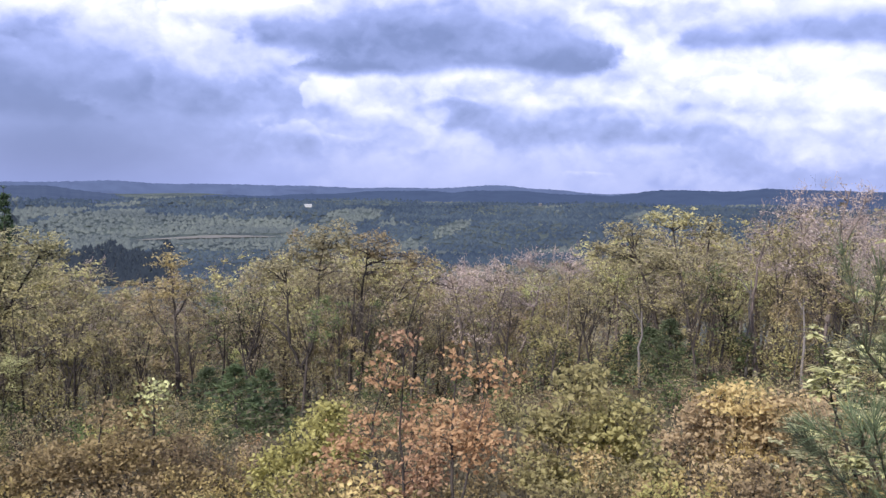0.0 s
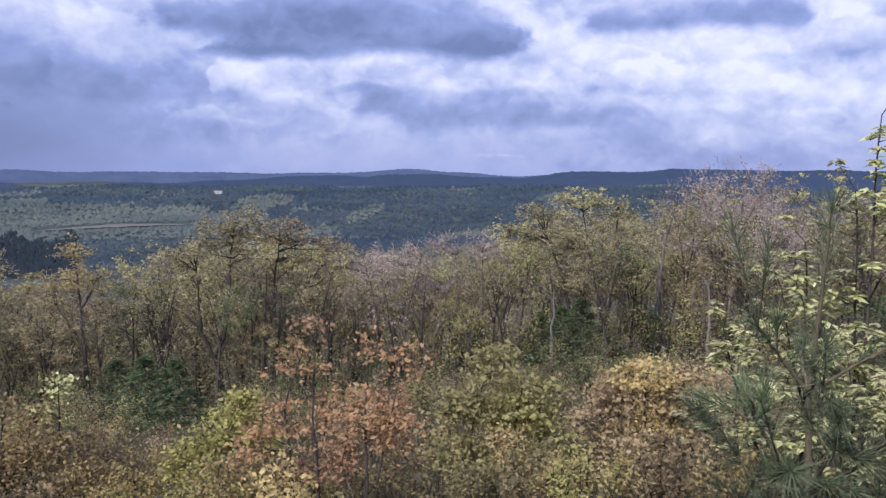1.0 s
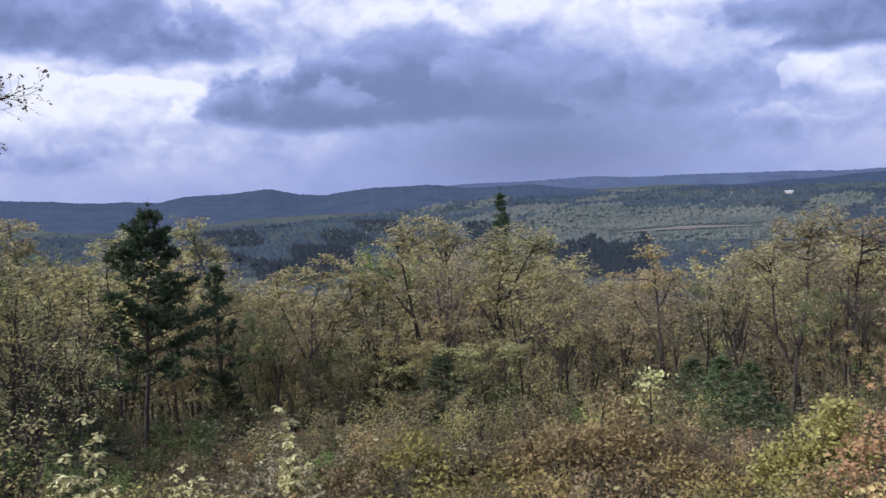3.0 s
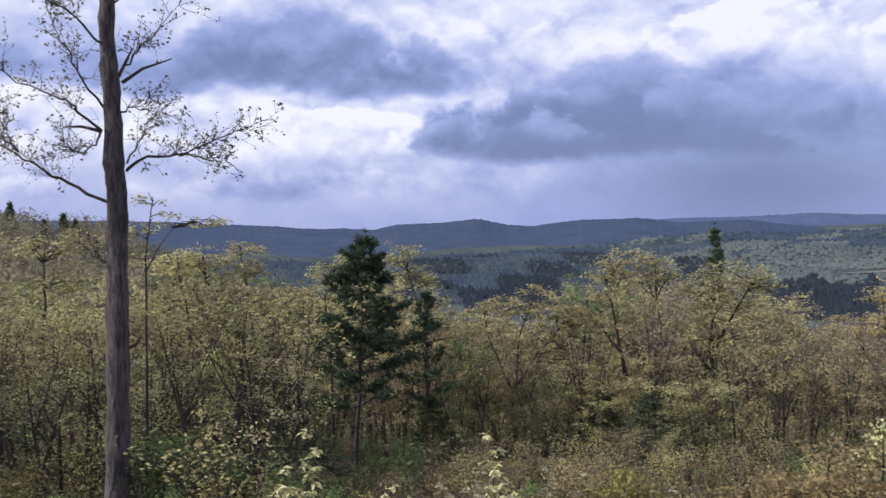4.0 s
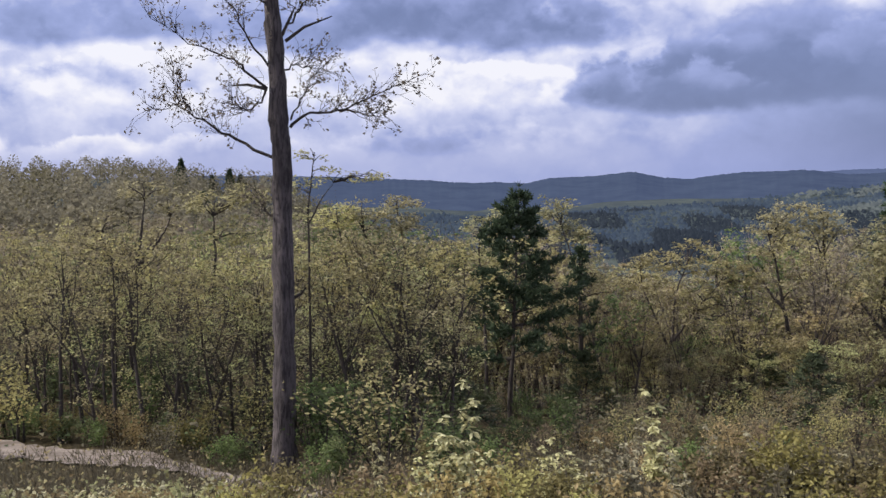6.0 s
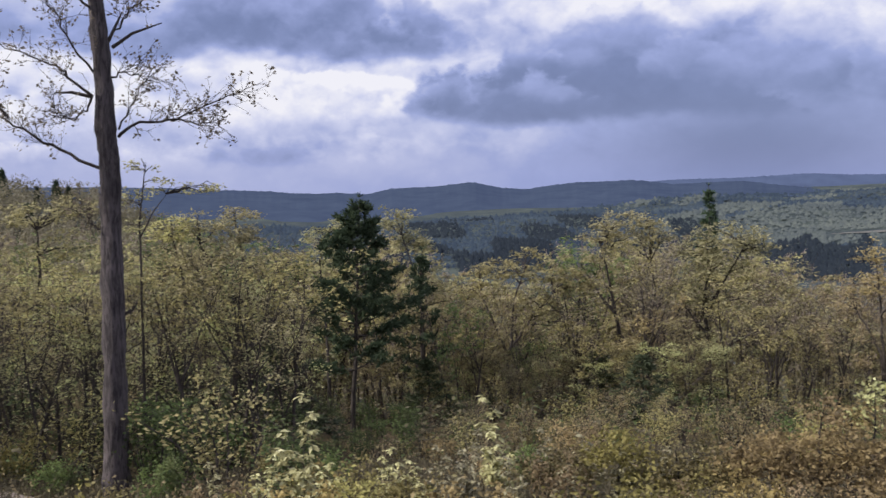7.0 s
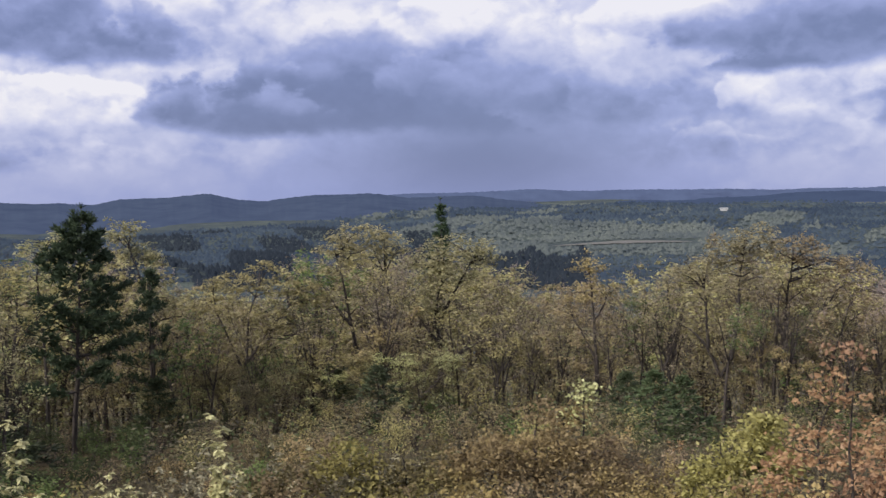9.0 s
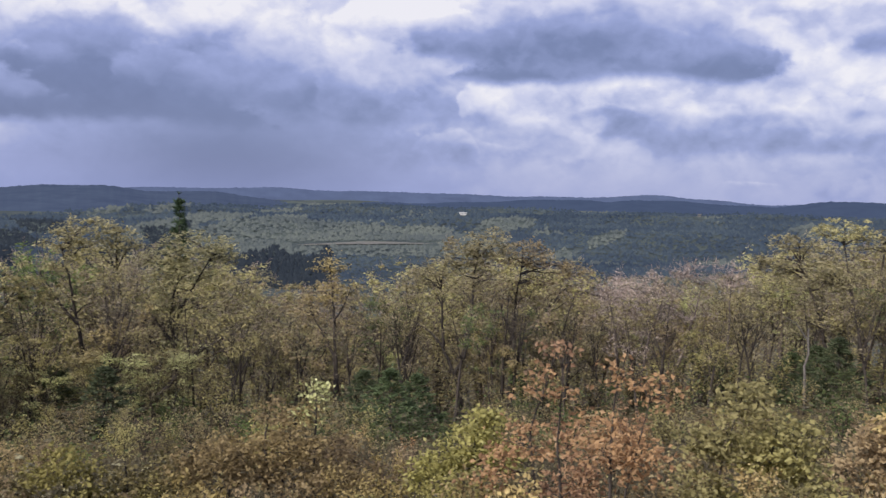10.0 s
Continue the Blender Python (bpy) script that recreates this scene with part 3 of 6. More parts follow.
def ridge(name, label, tops, r, depth, mat, seed, rough):
    """A long wooded ridge: tops give azimuth and elevation in degrees of its crest."""
    a = np.array([t[0] for t in tops], float)
    e = np.array([t[1] for t in tops], float)
    az = np.arange(a[0], a[-1], 0.12)
    crest = EYE + r * np.tan(np.radians(np.interp(az, a, e)))
    rng = np.random.default_rng(seed)
    crest = np.convolve(np.pad(crest, 2, "edge"), np.ones(5) / 5, "valid")
    waves = np.convolve(rng.normal(size=len(az) + 40), np.hanning(41) / 4.5, "valid")
    crest = crest + (waves * 3.0 + rng.normal(size=len(az)) * 0.8) * r / 4000
    rows = 11
    v = []
    for k in range(rows):
        s = k / (rows - 1)
        wave = np.convolve(rng.normal(size=len(az) + 30), np.hanning(31) / 3.4, "valid")
        z = -105 + (crest + 105) * math.sin(s * math.pi / 2) ** 0.8 + wave * rough * 2.2 * (1.05 - s) + rng.normal(size=len(az)) * 0.3
        rad = r - depth * (1 - s) + np.convolve(rng.normal(size=len(az) + 30), np.hanning(31), "valid") * 8 * (1 - s)
        v.append(np.stack([-rad * np.sin(np.radians(az)), rad * np.cos(np.radians(az)), z], 1))
    back = v[-1] * np.array([1.04, 1.04, 0]) + np.array([0, 0, -75])
    v.append(back)
    n = len(az)
    f = [(k * n + i, k * n + i + 1, (k + 1) * n + i + 1, (k + 1) * n + i) for k in range(rows) for i in range(n - 1)]
    ob = new(name, mesh_of(name, np.concatenate(v), np.array(f), mat, True))
    tagged(ob, label, "ridge", kind="structure")


ridge("backdrop_far", "ridge line on the horizon glowing with pale blue haze", [(-60, 0.1), (-20, 0.1), (-8, 0.0), (-4, 0.3), (-1.5, 0.15), (1, 0.05), (6, 0.0), (13, 0.0), (20, 0.0), (26, -0.1), (32, -0.45), (38, -0.8), (50, -0.8), (60, -0.6), (90, 0.2)],
      4780, 250, ridge_material("pale_blue_haze_glow", (0.10, 0.14, 0.22), (0.115, 0.15, 0.285), 0.75), 3, 0.7)
ridge("backdrop_left", "dark wooded ridge across the valley with haze as glow", [(8, -1.8), (18, -0.75), (22, -0.36), (24, -0.3), (26.2, -0.36), (28.5, -0.12), (30.3, -0.2), (33, -0.32), (34.6, -0.5), (36.1, -0.42), (37.7, -0.1), (39.5, -0.22), (41.3, -0.28), (42.5, -0.34), (43.8, -0.62), (47, -0.52), (49.6, -0.34), (52, -0.3), (55, -0.15), (58, 0.0), (70, 0.1)],
      3800, 1350, ridge_material("dark_woods_with_haze_glow", (0.075, 0.10, 0.12), (0.069, 0.097, 0.205), 0.64), 5, 2.2)
ridge("backdrop_right", "dark wooded ridge with blue haze as glow", [(-60, 0.3), (-30, 0.4), (-20, 0.42), (-18.5, 0.5), (-16.7, 0.3), (-14, 0.3), (-12, 0.2), (-9.8, -0.1), (-7.2, -0.05), (-5, 0.08), (-2.2, 0.08), (-0.5, -0.15), (1, 0.0), (3, -0.05), (6, -0.35), (9, -0.5), (14, -0.7)],
      3950, 700, ridge_material("blue_green_woods_with_haze_glow", (0.05, 0.073, 0.105), (0.072, 0.102, 0.20), 0.72), 7, 1.3)

# ---------- far woods ----------


def octa():
    v = np.array([(1, 0, 0), (0, 1, 0), (-1, 0, 0), (0, -1, 0), (0, 0, 1), (0, 0, -1)], float)
    f = [(0, 1, 4), (1, 2, 4), (2, 3, 4), (3, 0, 4)]
    return v, np.array(f)


def crowns(az, r, width, height, seed, lift=0.45, pointed=False):
    """Many small uneven crowns standing on the land."""
    rng = np.random.default_rng(seed)
    V, F = octa()
    n = len(az)
    z = land(az, r)
    c = np.stack([-r * np.sin(np.radians(az)), r * np.cos(np.radians(az)), z + height * lift], 1)
    s = rng.uniform(0.65, 1.35, (n, 6, 1))
    turn = rng.uniform(0, 6.283, n)
    ca, sa = np.cos(turn)[:, None], np.sin(turn)[:, None]
    V = np.stack([V[None, :, 0] * ca - V[None, :, 1] * sa, V[None, :, 0] * sa + V[None, :, 1] * ca, np.repeat(V[None, :, 2], n, 0)], 2)
    V[:, 4:, 2] *= 0.8
    v = V * s * np.stack([width, width, height * 0.55], 1)[:, None, :]
    if pointed:
        v[:, :, :2] *= np.clip(1.0 - v[:, :, 2:3] / (height * 0.55)[:, None, None] * 0.8, 0.12, 1.7)
    v = v + c[:, None, :]
    f = (F[None] + 6 * np.arange(n)[:, None, None]).reshape(-1, 3)
    return v.reshape(-1, 3), f


def log_spread(n, a0, a1, r0, r1, seed):
    rng = np.random.default_rng(seed)
    return rng.uniform(a0, a1, n), np.exp(rng.uniform(math.log(r0), math.log(r1), n))


def clear_of(az, r):
    """Keep the meadows open, and clear crowns from the camera's view of the houses."""
    bad = (az > 9.3) & (az < 17.8) & (r > 1550) & (r < 1690)
    bad |= (np.abs(az - 7.9) < 0.5) & (r > 2550) & (r < 3010)
    bad |= (np.abs(az + 5.75) < 0.3) & (r > 2850) & (r < 3300)
    return ~bad


def in_pines_or_shadow(az, r):
    """Dark conifers on the valley floor; the side clumps stand in for cloud shadow."""
    wave = np.sin(az * 1.7 + 0.6) * 70 + np.sin(az * 4.1) * 40 + np.sin(r * 0.05 + az) * 25
    main = (az > 15.2 + 0.004 * wave) & (az < 22.6 + 0.006 * wave) & (r > 1000) & (r < 1440 + wave)
    side = (az > 23.6) & (az < 47) & (r > 1000) & (r < 2100) & (np.sin(az * 0.8 + r * 0.004) + np.sin(r * 0.012 - az * 1.3) * 0.8 > 0.25 - 0.5 * (r < 1350))
    return main | side


def far_woods():
    az, r = log_spread(56000, -33, 74, 1080, 3500, 11)
    pine = in_pines_or_shadow(az, r)
    ok = clear_of(az, r) & ~pine & ~((az > 22) & (r > 2950 - np.clip(az - 22, 0, 14) * 45))
    az, r = az[ok], r[ok]
    w = np.clip(r * 0.0021, 2.5, 5.5) * np.random.default_rng(1).uniform(0.6, 1.4, len(r))
    edge = 3.0 * np.sin(r * 0.006) + 2.0 * np.sin(az * 1.3 + r * 0.011) + np.random.default_rng(4).normal(size=len(r)) * 0.6
    edge = edge + 2.0 * np.sin(az * 0.9 + 1.0)
    # Light green marks sunlit woods; the rest is darkened for cloud shadow.
    leafy = (az + edge > 3) & (az + edge < 24) & (r > 1400) & (r + 90 * edge < 2350)
    leafy |= (np.sin(az * 0.55 + 2.0) * np.sin(r * 0.0042 + az * 0.2) + 0.08 * edge > 0.8) & (r > 1450) & (az < 30)
    # Distance haze is put into both base colours as blue.
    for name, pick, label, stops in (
            ("valley_woods_green", leafy, "spring woods on the valley side coloured as sunlit and hazy",
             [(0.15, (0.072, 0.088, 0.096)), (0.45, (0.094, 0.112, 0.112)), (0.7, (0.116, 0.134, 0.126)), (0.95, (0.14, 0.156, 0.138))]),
            ("valley_woods_dark", ~leafy, "mixed valley woods coloured with cloud shadow and blue haze",
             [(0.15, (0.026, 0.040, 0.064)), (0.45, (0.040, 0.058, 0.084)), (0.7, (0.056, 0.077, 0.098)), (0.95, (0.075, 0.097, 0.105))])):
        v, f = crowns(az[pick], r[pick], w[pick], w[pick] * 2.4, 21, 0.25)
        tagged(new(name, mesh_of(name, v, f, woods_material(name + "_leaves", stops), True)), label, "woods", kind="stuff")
    az, r = log_spread(15000, 14.5, 48, 1000, 2100, 12)
    ok = clear_of(az, r) & in_pines_or_shadow(az, r)
    az, r = az[ok], r[ok]
    h = np.random.default_rng(2).uniform(8, 15, len(r))
    v, f = crowns(az, r, h * 0.26, h, 22, 0.3, True)
    # Dark navy colour carries blue haze, and cloud shadow in the side clumps.
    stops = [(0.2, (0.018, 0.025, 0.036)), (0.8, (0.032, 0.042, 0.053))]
    tagged(new("valley_pines", mesh_of("valley_pines", v, f, woods_material("far_pine_needles_and_shadow", stops), True)), "pine plantation plus dark clumps standing in for cloud shadow", "woods", kind="stuff")


far_woods()

# ---------- the wooded slope ----------
# skyline of the slope's trees: azimuth, elevation of the crowns in degrees
SKYLINE = [(-31, 0.4), (-28.5, 0.4), (-26.5, 0.1), (-24.8, -0.8), (-22.6, 1.1), (-19.3, 0.0), (-16.8, -1.6), (-14, -0.8), (-9.8, -1.9), (-7.3, -3.2), (-4, -3.2), (-1.3, -3.4), (1.4, -3.4),
           (4.1, -2.8), (6.4, -1.9), (10.3, -3.4), (13.4, -4.9), (15.9, -4.1), (18.8, -5.0), (20.8, -3.8), (23.8, -2.8), (26.5, -3.0), (28.3, -2.1), (31, -2.6), (32.6, -5.0), (36, -4.7), (38.6, -5.0),
           (41.3, -3.4), (43.2, -1.9), (46.1, -2.1), (48.3, -2.7), (49.9, -3.0), (51.6, -1.7), (54.9, -1.0), (58, -1.8), (61.5, -1.6), (65.9, -1.2), (68, -2.0), (76, -2.0)]
SKY_A, SKY_E = [s[0] for s in SKYLINE], [s[1] for s in SKYLINE]

OAKS = [broadleaf(141, LEAF["yellow"], "stout forked oak with yellow-green young leaves", forks=3, spread=1.3, low=0.5, limbs=17, per=7, girth=0.021, bark=BARK_DARK),
        broadleaf(142, LEAF["olive"], "stout oak with crooked limbs and sparse olive leaves", forks=3, spread=1.25, low=0.5, limbs=16, per=6, girth=0.02, bark=BARK_DARK)]
OAK_SPOTS = [(66.0, 45, -1.8, 1), (69.5, 46, -2.2, 0), (11.6, 57, -4.8, 1), (19.2, 57, -5.4, 0), (-26.5, 50, -0.3, 1), (-29.0, 52, 0.2, 0)]

TRACK_AZ, TRACK_R = [50, 53.5, 55.7, 59, 63, 69.5, 76, 85, 95], [13.6, 14.8, 16.1, 18.2, 21.1, 23.4, 26.4, 29.5, 32.5]


def off_track(az, r, room):
    """True beside the dirt track."""
    return (np.asarray(az) < 49) | (np.abs(r - np.interp(az, TRACK_AZ, TRACK_R)) > room)


KINDS = {
    "olive": [broadleaf(101, LEAF["olive"], "slender tree with sparse olive-green spring leaves"),
              broadleaf(102, LEAF["olive"], "forked tree with olive-green opening leaves", forks=3, spread=1.15)],
    "yellow": [broadleaf(103, LEAF["yellow"], "round-crowned tree with yellow-green young leaves", spread=1.2, per=6),
               broadleaf(104, LEAF["yellow"], "tall oak with yellow-green catkins and young leaves", forks=3, spread=1.1, per=6)],
    "green": [broadleaf(105, LEAF["green"], "tree in fresh green leaf", spread=1.05, per=6)],
    "gold": [broadleaf(106, LEAF["gold"], "tree with golden-brown young leaves", spread=1.1)],
    "pink": [broadleaf(107, LEAF["pink"], "bare-twigged tree with pinkish-grey buds", forks=3, spread=1.1, size=0.12, per=8, haze=800),
             broadleaf(108, LEAF["pink"], "nearly bare tree with a haze of pinkish buds", spread=1.2, size=0.12, per=7, haze=800)],
    "grey": [broadleaf(109, LEAF["grey"], "slender tree with grey-green opening buds", size=0.14, per=6, forks=3, haze=400)],
}
SAPLINGS = {
    "olive": broadleaf(121, LEAF["olive"], "thin understorey sapling with a few olive leaves", H=7.5, spread=0.7, low=0.12, forks=2, limbs=12, size=0.15, per=6, girth=0.006, haze=160, name="sapling", category="sapling", group="understorey saplings"),
    "green": broadleaf(122, LEAF["green"], "thin understorey sapling with fresh green leaves", H=7.5, spread=0.7, low=0.12, forks=2, limbs=12, size=0.15, per=6, girth=0.006, haze=160, name="sapling", category="sapling", group="understorey saplings"),
    "gold": broadleaf(123, LEAF["gold"], "thin understorey sapling with golden-brown leaves", H=7.5, spread=0.7, low=0.12, forks=2, limbs=12, size=0.15, per=6, girth=0.006, haze=160, name="sapling", category="sapling", group="understorey saplings"),
}


def kind_at(az, rng):
    """Which kind of tree grows at this azimuth."""
    if az < -17:
        w = dict(pink=5, grey=2, olive=2, yellow=2)
    elif az < -9:
        w = dict(yellow=6, olive=3, green=1, pink=1)
    elif az < 1:
        w = dict(pink=7, grey=2, olive=1)
    elif az < 5:
        w = dict(gold=4, yellow=3, olive=2)
    elif az < 11:
        w = dict(yellow=5, olive=3, gold=1)
    elif az < 22:
        w = dict(olive=4, gold=2, grey=3, pink=1, yellow=1)
    elif az < 32:
        w = dict(olive=4, yellow=3, green=1, grey=2)
    elif az < 42:
        w = dict(yellow=4, gold=2, olive=4, grey=1)
    else:
        w = dict(olive=4, yellow=6, green=3, grey=1)
    keys = list(w)
    p = np.array([w[k] for k in keys], float)
    return keys[rng.choice(len(keys), p=p / p.sum())]


def plant_slope():
    rng = np.random.default_rng(2024)
    spots, plan = [], {}

    def put(az, r, top, kind, var=None):
        foot = on_land(az, r, 0.1)
        h = min(max(EYE + r * math.tan(radians(top)) - foot.z, 6.0), 15.5)
        s = h / 10.0
        wide = s * rng.uniform(0.85, 1.1)
        v = rng.integers(len(KINDS[kind])) if var is None else var
        m = pose(*foot, rng.normal() * 2, rng.normal() * 2, rng.uniform(0, 360)) @ Matrix.Diagonal((wide, wide, s * 0.97, 1))
        plan.setdefault((kind, v), []).append(m)
        spots.append((foot.x, foot.y))

    oaks = [[], [], []]
    for a, r, e, v in OAK_SPOTS:
        foot = on_land(a, r, 0.1)
        s = (EYE + r * math.tan(radians(e)) - foot.z) / 10.0
        oaks[v].append(pose(*foot, 0, 0, rng.uniform(0, 360)) @ Matrix.Diagonal((s, s, s, 1)))
        spots.append((foot.x, foot.y))
    for ob, mats in zip(OAKS, oaks):
        spread_copies(ob, mats)
    for a, e in SKYLINE:
        if -30 < a < 72 and min(abs(a - q[0]) for q in OAK_SPOTS) > 0.9:
            k = kind_at(a, rng)
            put(a, rng.uniform(56, 62), e - 0.5, k)
            for q in (a + rng.uniform(0.7, 1.4), a - rng.uniform(0.7, 1.4)):
                put(q, rng.uniform(60, 68), float(np.interp(q, SKY_A, SKY_E)) - 0.9, k)
    tries = 0
    while len(spots) < 300 and tries < 20000:
        tries += 1
        a = rng.uniform(-32, 75)
        r = (40 if a > 56 or a < -24 else 55) + 52 * rng.uniform() ** 1.25
        foot = polar(a, r)
        if min((foot.x - x) ** 2 + (foot.y - y) ** 2 for x, y in spots) < (2.5 + 0.02 * r) ** 2:
            continue
        if 39.5 < a < 48.5 and r < 50:
            continue
        if r < 53 and min(abs(a - q[0]) for q in OAK_SPOTS) < 2.2:
            continue
        top = float(np.interp(a, SKY_A, SKY_E)) - 0.9 - abs(rng.normal()) * (1.5 if r > 55 else 2.4)
        put(a, r, top, kind_at(a, rng))
    for (kind, v), mats in plan.items():
        spread_copies(KINDS[kind][v], mats)
    sap = {}
    for i in range(76):
        a, r = rng.uniform(-31, 52), (rng.uniform(43, 51) if i % 2 else rng.uniform(50, 62))
        if 41.5 < a < 48.5 and r < 48:
            continue
        k = rng.choice(["olive", "green", "gold"], p=[0.45, 0.15, 0.4])
        s = rng.uniform(0.45, 0.85)
        sap.setdefault(k, []).append(pose(*on_land(a, r, 0.05), rng.normal() * 4, rng.normal() * 4, rng.uniform(0, 360)) @ Matrix.Scale(s, 4))
    for k, mats in sap.items():
        spread_copies(SAPLINGS[k], mats)


plant_slope()


# ---------- trees and shrubs shaped to fit the camera's view ----


def bow(a, b, k, rise):
    """A limb that climbs from a and arches over to b."""
    t = np.linspace(0, 1, k)[:, None]
    c = (a + b) / 2 + np.array([0, 0, rise * np.linalg.norm(b - a)])
    return a * (1 - t) ** 2 + 2 * c * t * (1 - t) + b * t ** 2


def fitted_plant(name, D, seed, leaf, bark, label, r0, stems, lobes, group, category, size, spray, dense, twig, big=False, haze=0):
    """Woody plants at distance D. Stems run through (azimuth, elevation); lobes of the crown: azimuth, elevation, half-width, half-height, density.
    Stems that start apart from the others are plants of their own."""
    rng = np.random.default_rng(seed)
    mean = sum(st[0][0] for st in stems) / len(stems)
    shift = np.array(polar(mean * 0.6 + 4, REACH))

    def at(az, el):
        return np.array(polar(az, D, EYE + D * math.tan(radians(el)))) + shift

    roots = []
    for st in stems:
        near = [q for q in roots if min(math.hypot(p[0] - st[0][0], p[1] - st[0][1]) for s2 in q for p in s2) < 0.75]
        if near:
            near[0].append(st)
        else:
            roots.append([st])
    share = [[] for _ in roots]
    for lb in lobes:
        gap = [min(math.hypot((p[0] - lb[0]), 0.6 * (p[1] - lb[1])) for st in q for p in st) for q in roots]
        share[int(np.argmin(gap))].append(lb)
    for q, mine in zip(roots, share):
        foot = np.array(on_land(q[0][0][0], D, 0.15)) + shift
        wood, nodes = [], []
        for i, st in enumerate(q):
            p = np.array([at(*c) for c in st])
            if i == 0:
                p = np.concatenate([[foot], p]) if p[0][2] > foot[2] + 0.2 else np.concatenate([[foot], p[1:]])
            k = len(p)
            drift = np.cumsum(rng.normal(size=k)) * 0.12 * (D / 50)
            drift -= drift[0]
            p = p + np.array(polar(mean, 1.0)) * drift[:, None]
            t = np.linspace(0, k - 1, 4 * k)
            p = np.stack([np.interp(t, np.arange(k), p[:, c]) for c in range(3)], 1)
            p[1:-1] = (p[:-2] + 2 * p[1:-1] + p[2:]) / 4
            p[1:] += rng.normal(size=(len(p) - 1, 3)) * 0.02 * (D / 50)
            u = np.linspace(0, 1, len(p))
            wide = r0 * (1.0 if i == 0 else 0.6)
            wood.append(tube(p, wide * (1 - 0.82 * u), 7 if i == 0 else 5))
            nodes.append(p[len(p) // 3:])
        nodes = np.concatenate(nodes)
        tips, blades = [], []
        for lb in mine:
            c = at(lb[0], lb[1])
            hw, hh = D * math.tan(radians(lb[2])), D * math.tan(radians(lb[3]))
            full = lb[4] if len(lb) > 4 else 1.0
            far = np.array(polar(mean, 1.0))
            side = np.array(polar(mean + 90, 1.0))
            n = max(6, int(dense * full * hw * hh / spray ** 2))
            d = unit(rng.normal(size=(n, 3))) * rng.uniform(0.12, 1.0, (n, 1)) ** 0.45
            d[:, 2] = np.where(d[:, 2] < -0.35, d[:, 2] * 0.6, d[:, 2])
            c3 = c + d[:, :1] * side * hw + d[:, 1:2] * far * max(hw, hh) * 0.8 + d[:, 2:] * np.array([0, 0, hh])
            # limbs into the lobe
            own = []
            for e in (c, c + side * hw * 0.55, c - side * hw * 0.55, c + np.array([0, 0, hh * 0.5])):
                w = np.linalg.norm(nodes - e, axis=1) + 1.6 * np.maximum(0, nodes[:, 2] - e[2] + 0.2 * hw)
                a = nodes[int(np.argmin(w))]
                b = bow(a, e + rng.normal(size=3) * 0.1 * hw, 6, 0.16)
                b[1:-1] += rng.normal(size=(4, 3)) * 0.035 * np.linalg.norm(e - a)
                wood.append(tube(b, np.maximum(r0 * 0.30 * (1 - 0.75 * np.linspace(0, 1, 6)), twig), 4))
                own.append(b[2:])
            own = np.concatenate(own)
            for e in c3[::2]:
                w = np.linalg.norm(own - e, axis=1) + 0.8 * np.maximum(0, own[:, 2] - e[2])
                a = own[int(np.argmin(w))]
                wood.append(tube(bow(a, e, 3, 0.1), [twig, twig * 0.8, twig * 0.4], 3))
            tips.append(c3)
            per = 12 if big else 18
            lc = np.repeat(c3, per, 0) + rng.normal(size=(n * per, 3)) * spray * np.array([0.55, 0.55, 0.2])
            blades.append(lc)
        ob = new(name)
        ob.matrix_basis = Matrix.Translation(Vector(foot))
        v, f = join(wood)
        part("trunk" if category == "tree" else "woody_frame", mesh_of("trunk", v - foot, f, bark, True), ob)
        if blades:
            lc = np.concatenate(blades) - foot
            lv, lf = leaves(lc, size, rng, 1.5, 0.25) if big else small_leaves(lc, size, rng)
            part("crown" if category == "tree" else "leaves", mesh_of("crown", lv, lf, LEAF[leaf]), ob)
            if haze:
                t = np.concatenate(tips) - foot
                h = np.repeat(t, haze, 0) + rng.normal(size=(len(t) * haze, 3)) * 0.15
                up = np.tile((0.0, 0.0, 1.0), (len(h), 1))
                tagged(part("twig_haze", mesh_of("twig_haze", *needles(h, up, 1, 0.4, 0.02, rng, 0.7), BARK_PINK), ob), "fine pinkish-grey twigs seen as haze", kind="stuff")
        tagged(ob, label, category, group)


